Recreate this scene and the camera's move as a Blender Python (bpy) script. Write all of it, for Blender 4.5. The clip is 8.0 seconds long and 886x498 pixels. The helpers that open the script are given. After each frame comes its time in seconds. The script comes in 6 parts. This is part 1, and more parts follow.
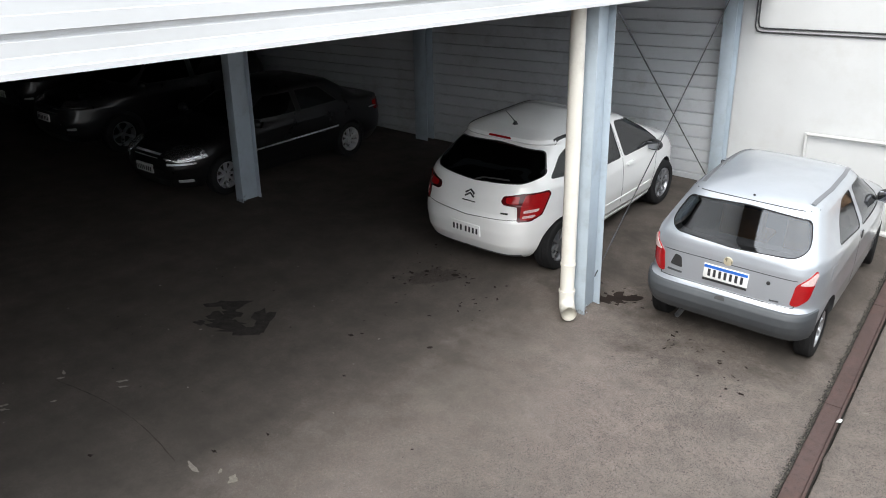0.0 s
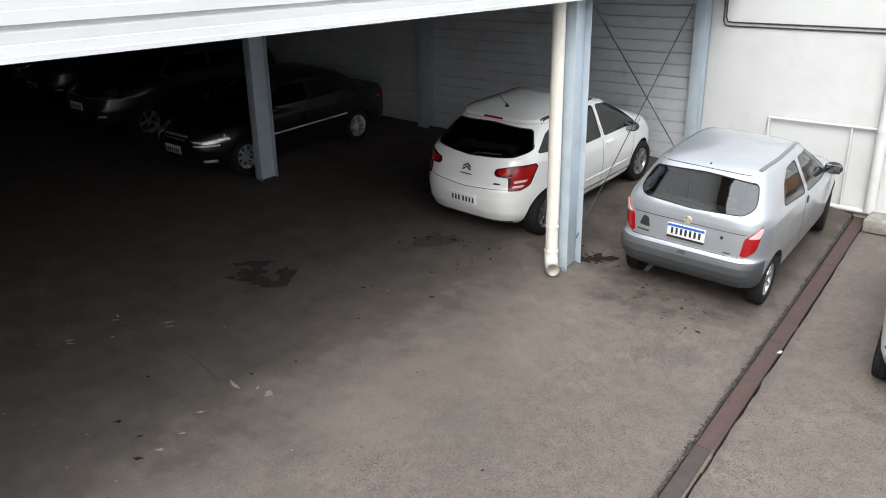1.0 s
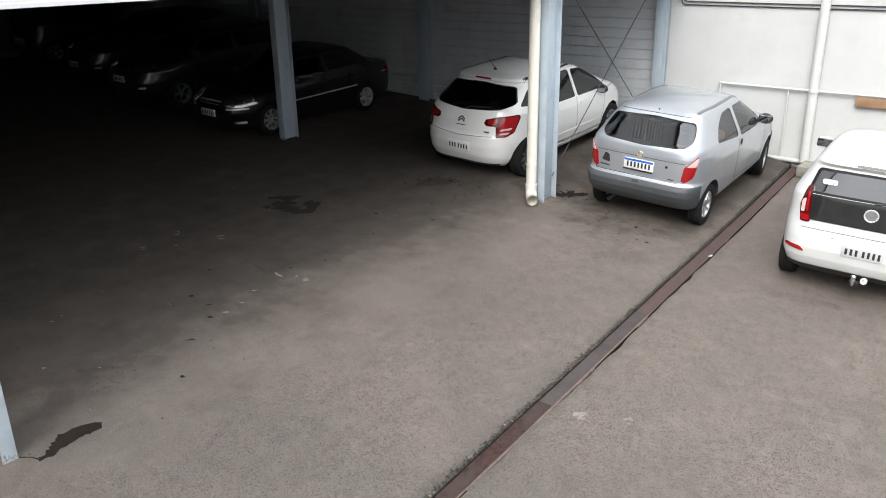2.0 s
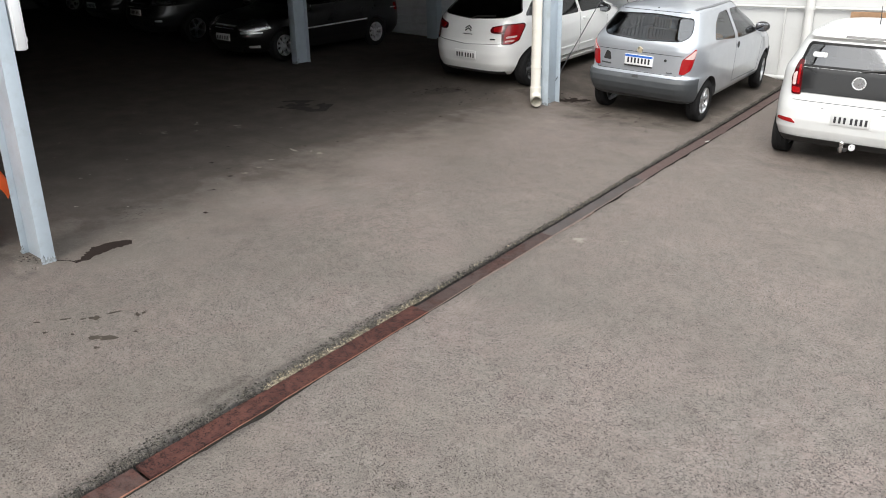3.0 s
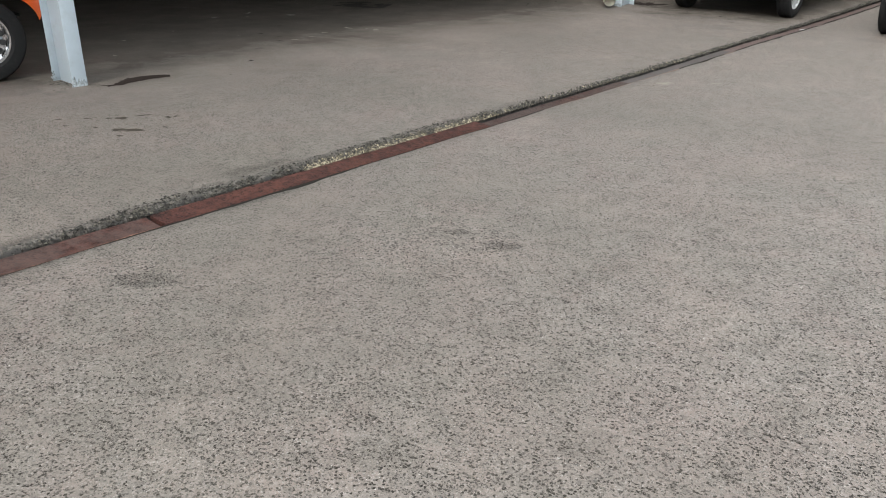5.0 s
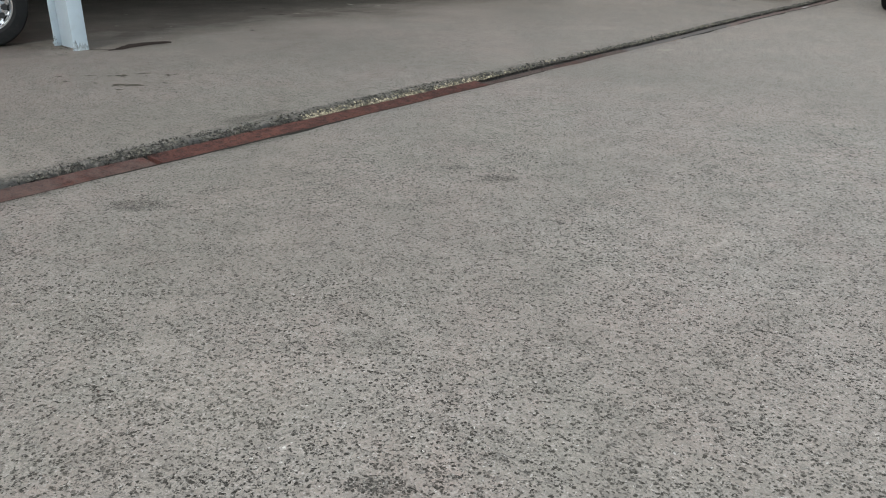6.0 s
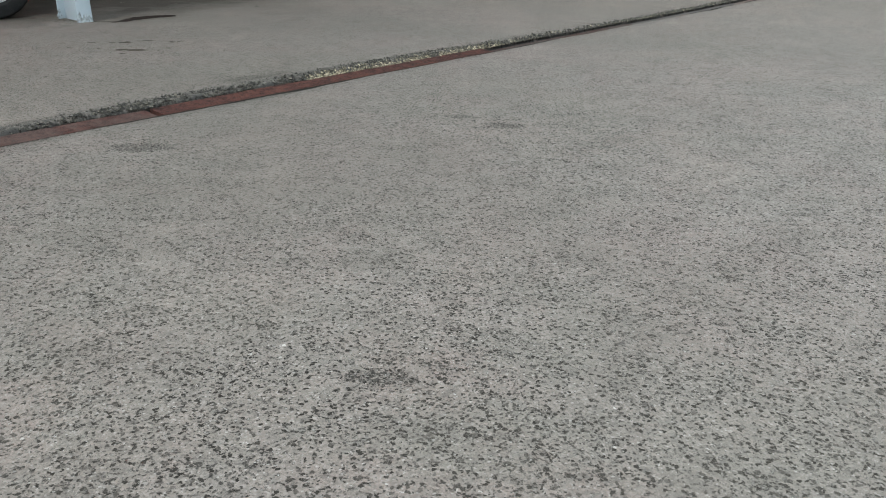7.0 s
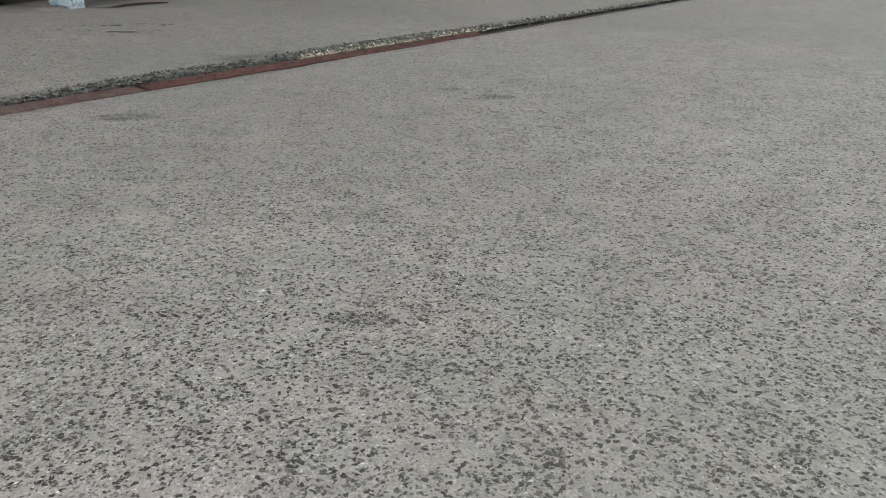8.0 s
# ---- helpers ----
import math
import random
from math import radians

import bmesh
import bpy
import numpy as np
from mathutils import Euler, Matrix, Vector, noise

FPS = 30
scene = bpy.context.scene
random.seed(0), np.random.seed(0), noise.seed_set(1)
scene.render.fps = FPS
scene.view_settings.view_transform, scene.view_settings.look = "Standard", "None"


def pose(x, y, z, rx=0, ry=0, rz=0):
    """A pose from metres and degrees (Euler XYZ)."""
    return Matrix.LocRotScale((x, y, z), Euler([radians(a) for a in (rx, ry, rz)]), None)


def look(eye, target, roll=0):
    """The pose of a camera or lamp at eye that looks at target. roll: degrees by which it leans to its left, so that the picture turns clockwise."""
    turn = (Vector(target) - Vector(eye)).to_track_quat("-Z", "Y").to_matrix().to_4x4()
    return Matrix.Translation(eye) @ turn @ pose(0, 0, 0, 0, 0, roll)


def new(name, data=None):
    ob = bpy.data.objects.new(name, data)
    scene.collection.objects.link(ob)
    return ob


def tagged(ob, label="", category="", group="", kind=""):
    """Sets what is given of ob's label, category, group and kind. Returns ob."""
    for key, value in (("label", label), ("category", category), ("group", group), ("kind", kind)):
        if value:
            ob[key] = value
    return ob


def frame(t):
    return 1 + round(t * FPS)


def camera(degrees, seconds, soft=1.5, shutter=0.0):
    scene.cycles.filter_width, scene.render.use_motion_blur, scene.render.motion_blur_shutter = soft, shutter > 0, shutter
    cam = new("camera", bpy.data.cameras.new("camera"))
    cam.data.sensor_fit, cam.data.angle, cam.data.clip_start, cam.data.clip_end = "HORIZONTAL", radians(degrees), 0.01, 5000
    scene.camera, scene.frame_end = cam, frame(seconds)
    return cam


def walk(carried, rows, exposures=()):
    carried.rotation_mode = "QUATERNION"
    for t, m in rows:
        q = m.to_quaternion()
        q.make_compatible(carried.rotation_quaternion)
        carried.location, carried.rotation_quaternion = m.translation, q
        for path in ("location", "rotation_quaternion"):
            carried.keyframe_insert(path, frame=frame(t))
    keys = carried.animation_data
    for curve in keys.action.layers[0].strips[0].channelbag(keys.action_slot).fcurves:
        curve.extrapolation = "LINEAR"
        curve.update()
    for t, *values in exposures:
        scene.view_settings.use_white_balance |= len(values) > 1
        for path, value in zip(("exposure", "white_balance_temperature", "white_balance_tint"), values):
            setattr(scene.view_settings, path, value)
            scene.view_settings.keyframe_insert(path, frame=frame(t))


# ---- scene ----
cam = camera(58.22, 8.0, soft=1.0)
ROWS = [
    (0, 0.699, -1.080, 3.843, 69.40, 0.89, 39.12),
    (0.5, 1.020, -1.487, 3.871, 69.47, 0.90, 39.09),
    (1, 1.520, -2.092, 3.865, 69.45, 0.95, 39.10),
    (1.2, 1.703, -2.355, 3.837, 69.49, 0.93, 38.95),
    (2.3, 3.305, -4.288, 3.397, 69.62, 0.95, 38.99),
    (2.5, 3.435, -4.461, 3.103, 69.64, 0.89, 39.07),
    (3, 3.510, -4.612, 2.395, 69.53, 0.87, 39.46),
    (3.5, 3.419, -4.555, 1.830, 69.49, 0.87, 40.25),
    (4, 3.319, -4.479, 1.449, 69.48, 0.81, 41.47),
    (4.5, 3.271, -4.460, 1.157, 69.49, 0.84, 42.73),
    (4.7, 3.271, -4.463, 1.052, 69.52, 0.86, 43.30),
    (5.8, 3.363, -4.508, 0.707, 69.53, 0.90, 43.91),
    (6, 3.371, -4.518, 0.663, 69.56, 0.87, 44.00),
    (6.5, 3.387, -4.538, 0.549, 69.60, 0.91, 44.22),
    (7, 3.396, -4.544, 0.452, 69.59, 0.93, 44.39),
    (7.5, 3.408, -4.537, 0.379, 69.62, 1.01, 44.36),
    (8, 3.419, -4.527, 0.333, 69.68, 1.01, 44.26),
]
walk(cam, [(t, pose(x, y, z, a, b, c)) for t, x, y, z, a, b, c in ROWS],
     [(0, 1.60, 6450, 8), (1.2, 1.56, 6550, 8), (2.5, 1.52, 6600, 8), (3.5, 1.57, 6700, 8), (4.5, 1.55, 6650, 6), (6, 1.33, 6250, 1), (7, 1.28, 6150, -1), (8, 1.23, 6150, -1)])

# ---- light ----
world = bpy.data.worlds.new("overcast_sky")
scene.world = world
world.use_nodes = True
wn, wl = world.node_tree.nodes, world.node_tree.links
wn.clear()
w_out = wn.new("ShaderNodeOutputWorld")
w_bg = wn.new("ShaderNodeBackground")
w_sky = wn.new("ShaderNodeTexSky")
w_sky.sky_type = "NISHITA"
w_sky.sun_disc = False
w_sky.sun_elevation = radians(45)
w_sky.sun_rotation = radians(163)
w_sky.air_density = 1.0
w_sky.dust_density = 4.0
w_mix = wn.new("ShaderNodeMix")
w_mix.data_type = "RGBA"
w_mix.inputs[0].default_value = 0.82
w_noise = wn.new("ShaderNodeTexNoise")
w_noise.inputs["Scale"].default_value = 2.2
w_noise.inputs["Detail"].default_value = 5.0
w_co = wn.new("ShaderNodeTexCoord")
w_ramp = wn.new("ShaderNodeValToRGB")
w_ramp.color_ramp.elements[0].position = 0.3
w_ramp.color_ramp.elements[0].color = (6.2, 6.5, 6.9, 1)
w_ramp.color_ramp.elements[1].position = 0.7
w_ramp.color_ramp.elements[1].color = (11.0, 11.2, 11.5, 1)
wl.new(w_co.outputs["Generated"], w_noise.inputs["Vector"])
wl.new(w_noise.outputs["Fac"], w_ramp.inputs["Fac"])
wl.new(w_sky.outputs["Color"], w_mix.inputs[6])
wl.new(w_ramp.outputs["Color"], w_mix.inputs[7])
# an overcast sky is brighter overhead than at the horizon
w_sep = wn.new("ShaderNodeSeparateXYZ")
w_rise = wn.new("ShaderNodeMapRange")
w_rise.inputs["To Min"].default_value, w_rise.inputs["To Max"].default_value = 0.58, 1.24
wl.new(w_co.outputs["Generated"], w_sep.inputs[0])
wl.new(w_sep.outputs["Z"], w_rise.inputs["Value"])
w_mul = wn.new("ShaderNodeVectorMath")
w_mul.operation = "SCALE"
wl.new(w_mix.outputs[2], w_mul.inputs[0])
wl.new(w_rise.outputs["Result"], w_mul.inputs["Scale"])
wl.new(w_mul.outputs[0], w_bg.inputs["Color"])
w_bg.inputs["Strength"].default_value = 0.108
wl.new(w_bg.outputs["Background"], w_out.inputs["Surface"])

sun_data = bpy.data.lights.new("sun", "SUN")
sun_data.energy = 1.1
sun_data.angle = radians(40)
sun_data.color = (1.0, 0.99, 0.975)
sun = new("sun", sun_data)
sun.matrix_world = look((6, -20, 20.5), (0, 0, 0))


# ---- materials ----
def node_mat(name):
    m = bpy.data.materials.new(name)
    m.use_nodes = True
    return m, m.node_tree.nodes, m.node_tree.links, m.node_tree.nodes["Principled BSDF"]


def noise_node(n, l, scale, detail=4.0, rough=0.55, vec=None):
    t = n.new("ShaderNodeTexNoise")
    t.inputs["Scale"].default_value = scale
    t.inputs["Detail"].default_value = detail
    t.inputs["Roughness"].default_value = rough
    if vec is not None:
        l.new(vec, t.inputs["Vector"])
    return t.outputs["Fac"]


def ramp(n, l, fac, p0, p1, c0=0.0, c1=1.0):
    r = n.new("ShaderNodeMapRange")
    r.inputs["From Min"].default_value, r.inputs["From Max"].default_value = p0, p1
    r.inputs["To Min"].default_value, r.inputs["To Max"].default_value = c0, c1
    l.new(fac, r.inputs["Value"])
    return r.outputs["Result"]


def mixc(n, l, fac, a, b, mode="MIX"):
    m = n.new("ShaderNodeMix")
    m.data_type, m.blend_type = "RGBA", mode
    for sock, v in ((m.inputs[0], fac), (m.inputs[6], a), (m.inputs[7], b)):
        if isinstance(v, bpy.types.NodeSocket):
            l.new(v, sock)
        elif isinstance(v, (int, float)):
            sock.default_value = v
        else:
            sock.default_value = (*v, 1)
    return m.outputs[2]


def math_node(n, l, op, a, b):
    m = n.new("ShaderNodeMath")
    m.operation = op
    for sock, v in ((m.inputs[0], a), (m.inputs[1], b)):
        if isinstance(v, bpy.types.NodeSocket):
            l.new(v, sock)
        else:
            sock.default_value = v
    return m.outputs[0]


def bump(n, l, bsdf, height, strength, dist):
    b = n.new("ShaderNodeBump")
    b.inputs["Strength"].default_value, b.inputs["Distance"].default_value = strength, dist
    l.new(height, b.inputs["Height"])
    l.new(b.outputs["Normal"], bsdf.inputs["Normal"])


def surface(name, color, rough=0.5, metal=0.0, var=0.12, scale=3.0, fine=60.0, dirt=(0.08, 0.07, 0.06), dirt_amount=0.0,
            bump_s=0.0, coat=0.0, spec=0.5):
    """A plain surface with cloudy and fine variation, some dirt and relief."""
    m, n, l, b = node_mat(name)
    co = n.new("ShaderNodeTexCoord").outputs["Object"]
    big = noise_node(n, l, scale, 5, 0.6, co)
    small = noise_node(n, l, fine, 3, 0.6, co)
    dark = tuple(c * (1 - var) for c in color)
    lite = tuple(min(1, c * (1 + var * 0.6)) for c in color)
    col = mixc(n, l, ramp(n, l, big, 0.3, 0.7), dark, lite)
    col = mixc(n, l, ramp(n, l, small, 0.35, 0.65, 0.0, var * 0.8), col, dark)
    if dirt_amount:
        d = noise_node(n, l, scale * 2.3, 7, 0.7, co)
        col = mixc(n, l, ramp(n, l, d, 0.52, 0.72, 0.0, dirt_amount), col, dirt)
    l.new(col, b.inputs["Base Color"])
    l.new(ramp(n, l, big, 0.3, 0.7, max(0.02, rough - 0.06), min(1, rough + 0.08)), b.inputs["Roughness"])
    b.inputs["Metallic"].default_value = metal
    b.inputs["Coat Weight"].default_value = coat
    b.inputs["Coat Roughness"].default_value = 0.04
    b.inputs["Specular IOR Level"].default_value = spec
    if bump_s:
        bump(n, l, b, small, bump_s, 0.004)
    return m


def paint(name, color, metal=0.0, flake=0.0, rough=0.35, film=0.06, coat=1.0):
    """Car paint under a clear coat, with a thin film of dust."""
    m, n, l, b = node_mat(name)
    co = n.new("ShaderNodeTexCoord").outputs["Object"]
    dust = noise_node(n, l, 4.0, 6, 0.65, co)
    col = mixc(n, l, ramp(n, l, dust, 0.4, 0.75, 0.0, film), color, (0.22, 0.20, 0.17))
    if flake:
        fl = noise_node(n, l, 900.0, 1, 0.5, co)
        col = mixc(n, l, ramp(n, l, fl, 0.4, 0.6, 0.0, flake), col, tuple(c * 0.75 for c in color))
    l.new(col, b.inputs["Base Color"])
    b.inputs["Metallic"].default_value = metal
    l.new(ramp(n, l, dust, 0.3, 0.7, rough - 0.05, rough + 0.1), b.inputs["Roughness"])
    b.inputs["Coat Weight"].default_value = coat
    l.new(ramp(n, l, dust, 0.35, 0.75, 0.03, 0.14), b.inputs["Coat Roughness"])
    return m


def glass(name, tint, gloss=0.03, ior=1.55):
    m, n, l, b = node_mat(name)
    out = n["Material Output"]
    n.remove(b)
    tr, gl, mx = n.new("ShaderNodeBsdfTransparent"), n.new("ShaderNodeBsdfGlossy"), n.new("ShaderNodeMixShader")
    tr.inputs["Color"].default_value = (*tint, 1)
    gl.inputs["Roughness"].default_value = gloss
    gl.inputs["Color"].default_value = (0.95, 0.97, 1, 1)
    fr = n.new("ShaderNodeFresnel")
    fr.inputs["IOR"].default_value = ior
    l.new(fr.outputs[0], mx.inputs[0])
    l.new(tr.outputs[0], mx.inputs[1])
    l.new(gl.outputs[0], mx.inputs[2])
    l.new(mx.outputs[0], out.inputs["Surface"])
    return m


def lens_mat(name, color, rough=0.12):
    m, n, l, b = node_mat(name)
    co = n.new("ShaderNodeTexCoord").outputs["Object"]
    v = n.new("ShaderNodeTexVoronoi")
    v.inputs["Scale"].default_value = 70
    l.new(co, v.inputs["Vector"])
    col = mixc(n, l, ramp(n, l, v.outputs["Distance"], 0.0, 0.6, 0.0, 0.5), color, tuple(c * 0.45 for c in color))
    l.new(col, b.inputs["Base Color"])
    b.inputs["Roughness"].default_value = rough
    b.inputs["Coat Weight"].default_value = 0.35
    bump(n, l, b, v.outputs["Distance"], 0.25, 0.003)
    return m


def asphalt_mat():
    m, n, l, b = node_mat("worn_asphalt")
    geo = n.new("ShaderNodeNewGeometry").outputs["Position"]
    sep = n.new("ShaderNodeSeparateXYZ")
    l.new(geo, sep.inputs[0])
    flat = n.new("ShaderNodeCombineXYZ")
    l.new(sep.outputs["X"], flat.inputs["X"])
    l.new(sep.outputs["Y"], flat.inputs["Y"])
    pos = flat.outputs[0]
    big = noise_node(n, l, 0.35, 5, 0.6, pos)
    mid = noise_node(n, l, 2.2, 6, 0.65, pos)
    fine = noise_node(n, l, 38.0, 4, 0.7, pos)
    grit = noise_node(n, l, 130.0, 3, 0.7, pos)
    warp = n.new("ShaderNodeMix")
    warp.data_type = "VECTOR"
    warp.inputs[0].default_value = 0.009
    wn2 = n.new("ShaderNodeTexNoise")
    wn2.inputs["Scale"].default_value = 85
    l.new(pos, wn2.inputs["Vector"])
    l.new(pos, warp.inputs[4])
    l.new(wn2.outputs["Color"], warp.inputs[5])

    def cells(scale):
        v = n.new("ShaderNodeTexVoronoi")
        v.inputs["Scale"].default_value = scale
        l.new(warp.outputs[1], v.inputs["Vector"])
        r = n.new("ShaderNodeSeparateColor")
        l.new(v.outputs["Color"], r.inputs[0])
        return v.outputs["Distance"], r.outputs["Red"], r.outputs["Green"], r.outputs["Blue"]

    def mul(a, c):
        return math_node(n, l, "MULTIPLY", a, c)

    def add(a, c):
        return math_node(n, l, "ADD", a, c)
    worn = noise_node(n, l, 1.1, 5, 0.7, pos)
    d1, r1, g1, b1 = cells(118)
    d2, r2, g2, b2 = cells(215)
    d3, r3, g3, b3 = cells(380)
    d0, r0, g0, b0 = cells(42)
    clump = noise_node(n, l, 7.0, 4, 0.65, pos)
    tone = noise_node(n, l, 0.9, 5, 0.65, pos)
    blush = noise_node(n, l, 3.4, 5, 0.7, pos)
    col = mixc(n, l, ramp(n, l, big, 0.3, 0.7), (0.180, 0.152, 0.132), (0.210, 0.182, 0.158))
    col = mixc(n, l, ramp(n, l, tone, 0.45, 0.65, 0.0, 0.75), col, (0.250, 0.184, 0.168))
    col = mixc(n, l, ramp(n, l, blush, 0.48, 0.68, 0.0, 0.75), col, (0.236, 0.163, 0.148))
    col = mixc(n, l, ramp(n, l, mid, 0.45, 0.7, 0.0, 0.4), col, (0.184, 0.164, 0.148))
    # the yard towards the white wall is browner and lighter
    north_tone = ramp(n, l, add(sep.outputs["Y"], ramp(n, l, worn, 0.3, 0.7, -1.2, 1.2)), -0.5, 3.0, 0.0, 0.75)
    col = mixc(n, l, mul(north_tone, ramp(n, l, blush, 0.3, 0.65, 0.45, 1.0)), col, (0.272, 0.204, 0.168))
    # fine grains of sand and stone in the binder
    col = mixc(n, l, ramp(n, l, r3, 0.0, 0.55, 0.50, 0.0), col, (0.100, 0.087, 0.079))
    col = mixc(n, l, ramp(n, l, r3, 0.60, 1.0, 0.0, 0.40), col, (0.315, 0.285, 0.262))
    col = mixc(n, l, ramp(n, l, r2, 0.45, 0.95, 0.0, 0.45), col, (0.318, 0.285, 0.263))
    col = mixc(n, l, ramp(n, l, fine, 0.46, 0.64, 0.0, 0.50), col, (0.110, 0.095, 0.087))
    # the open yard is worn to dark pits and pale chips; under the roof the surface is closed and smooth
    open_yard = add(sep.outputs["X"], ramp(n, l, worn, 0.3, 0.7, -0.9, 0.9))
    open_yard = ramp(n, l, open_yard, -3.2, -1.9, 0.10, 1.0)
    open_yard = mul(open_yard, ramp(n, l, add(sep.outputs["Y"], ramp(n, l, worn, 0.3, 0.7, -1.0, 1.0)), -0.8, 1.6, 1.0, 0.92))
    # crumbling spots where the stones have come loose: centre, half length, half width, turn
    loose = None
    for cx, cy, a, c, turn in LOOSE:
        mp = n.new("ShaderNodeMapping")
        mp.vector_type = "TEXTURE"
        mp.inputs["Location"].default_value = (cx, cy, 0)
        mp.inputs["Rotation"].default_value = (0, 0, radians(turn))
        mp.inputs["Scale"].default_value = (a, c, 1)
        l.new(pos, mp.inputs["Vector"])
        ln = n.new("ShaderNodeVectorMath")
        ln.operation = "LENGTH"
        l.new(mp.outputs[0], ln.inputs[0])
        e = ramp(n, l, add(ln.outputs["Value"], ramp(n, l, clump, 0.25, 0.75, -0.5, 0.5)), 1.0, 0.55)
        loose = e if loose is None else math_node(n, l, "MAXIMUM", loose, e)
    gather = add(ramp(n, l, clump, 0.30, 0.70, -0.16, 0.16), mul(loose, 0.60))
    ragged = add(ramp(n, l, grit, 0.3, 0.7, -0.26, 0.26), ramp(n, l, fine, 0.3, 0.7, -0.22, 0.22))
    ragged = add(ragged, ramp(n, l, noise_node(n, l, 280.0, 2, 0.6, pos), 0.3, 0.7, -0.22, 0.22))

    def pits(d, r, g, share, soft):
        """Holes left by lost stones: a share of the cells, each of its own depth, with ragged edges."""
        on = ramp(n, l, add(r, gather), 1 - share, 1.04 - share)
        return mul(mul(on, ramp(n, l, add(d, ragged), 0.56, soft)), ramp(n, l, g, 0.0, 0.6, 0.55, 1.0))
    pit = mul(pits(d1, r1, g1, 0.36, 0.36), open_yard)
    pit2 = mul(pits(d2, b2, g2, 0.26, 0.32), ramp(n, l, open_yard, 0.0, 1.0, 0.25, 0.95))
    pit3 = mul(pits(d3, b3, g3, 0.22, 0.30), ramp(n, l, open_yard, 0.0, 1.0, 0.25, 0.80))
    fleck = mul(pits(d0, r0, g0, 0.30, 0.15), ramp(n, l, open_yard, 0.0, 1.0, 0.35, 1.0))
    col = mixc(n, l, mul(fleck, 0.55), col, (0.045, 0.039, 0.036))
    col = mixc(n, l, mul(mul(ramp(n, l, b0, 0.72, 0.80), ramp(n, l, add(d0, ragged), 0.55, 0.2)), 0.30), col, (0.33, 0.30, 0.28))
    col = mixc(n, l, mul(pit3, 0.9), col, (0.034, 0.030, 0.028))
    col = mixc(n, l, mul(pit2, 0.97), col, (0.020, 0.018, 0.017))
    col = mixc(n, l, mul(pit, 0.98), col, (0.013, 0.012, 0.011))
    pit = math_node(n, l, "MAXIMUM", pit, mul(pit2, 0.6))
    crumb = mul(ramp(n, l, r2, 0.90, 0.94), ramp(n, l, d2, 0.5, 0.3))
    col = mixc(n, l, mul(crumb, 0.55), col, (0.43, 0.40, 0.375))
    chip = mul(ramp(n, l, b1, 0.945, 0.96), ramp(n, l, add(d1, ragged), 0.42, 0.25))
    col = mixc(n, l, mul(chip, 0.75), col, (0.48, 0.455, 0.43))
    col = mixc(n, l, ramp(n, l, grit, 0.3, 0.7, 0.0, 0.35), col, (0.090, 0.079, 0.073))
    # broad worn and weathered patches
    patch = noise_node(n, l, 0.55, 6, 0.62, pos)
    col = mixc(n, l, ramp(n, l, patch, 0.38, 0.62, 0.45, 0.0), col, (0.105, 0.094, 0.080))
    col = mixc(n, l, ramp(n, l, noise_node(n, l, 1.7, 5, 0.6, pos), 0.54, 0.72, 0.0, 0.20), col, (0.275, 0.250, 0.214))
    col = mixc(n, l, ramp(n, l, noise_node(n, l, 4.6, 4, 0.6, pos), 0.52, 0.70, 0.0, 0.30), col, (0.100, 0.087, 0.076))
    # faint tyre scuffs under the roof
    scuff = noise_node(n, l, 5.0, 6, 0.75, pos)
    col = mixc(n, l, ramp(n, l, scuff, 0.60, 0.72, 0.0, 0.22), col, (0.281, 0.256, 0.242))
    # roof shade put into the oily floor's colour, breaking off unevenly towards the yard
    bay_shade = math_node(n, l, "ADD", sep.outputs["X"], ramp(n, l, noise_node(n, l, 0.8, 6, 0.6, pos), 0.25, 0.75, -0.8, 0.8))
    bay_shade = math_node(n, l, "MULTIPLY", ramp(n, l, bay_shade, -2.35, -4.2), ramp(n, l, mid, 0.3, 0.7, 0.95, 0.65))
    # the same dark layer round the parked cars: shade and stains in one colour
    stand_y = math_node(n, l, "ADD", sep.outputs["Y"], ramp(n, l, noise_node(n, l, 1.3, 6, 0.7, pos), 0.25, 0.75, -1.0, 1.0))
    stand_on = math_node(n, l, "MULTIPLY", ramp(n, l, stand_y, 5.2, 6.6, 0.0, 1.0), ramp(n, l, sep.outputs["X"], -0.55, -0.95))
    bay_shade = math_node(n, l, "MAXIMUM", bay_shade, math_node(n, l, "MULTIPLY", stand_on, ramp(n, l, mid, 0.3, 0.7, 1.0, 0.6)))
    col = mixc(n, l, bay_shade, col, (0.064, 0.057, 0.051))
    # grime gathered along the drain
    off = math_node(n, l, "ADD", sep.outputs["X"], math_node(n, l, "ADD", math_node(n, l, "MULTIPLY", sep.outputs["Y"], 0.0555), 0.190))
    # inside the trench the recess's shade is put into the colour, near-black
    trench_shade = math_node(n, l, "MULTIPLY", ramp(n, l, off, -0.122, -0.112), ramp(n, l, off, 0.092, 0.086))
    off = math_node(n, l, "ADD", off, ramp(n, l, noise_node(n, l, 9.0, 5, 0.7, pos), 0.2, 0.8, -0.07, 0.07))
    west = math_node(n, l, "MULTIPLY", ramp(n, l, off, -0.25, -0.14), ramp(n, l, off, -0.02, -0.05))
    east = math_node(n, l, "MULTIPLY", ramp(n, l, off, 0.20, 0.12), ramp(n, l, off, 0.02, 0.05))
    west = math_node(n, l, "MULTIPLY", west, ramp(n, l, fine, 0.38, 0.58, 0.45, 1.5))
    west = math_node(n, l, "MULTIPLY", west, ramp(n, l, sep.outputs["Y"], -0.7, 0.4, 1.0, 0.25))
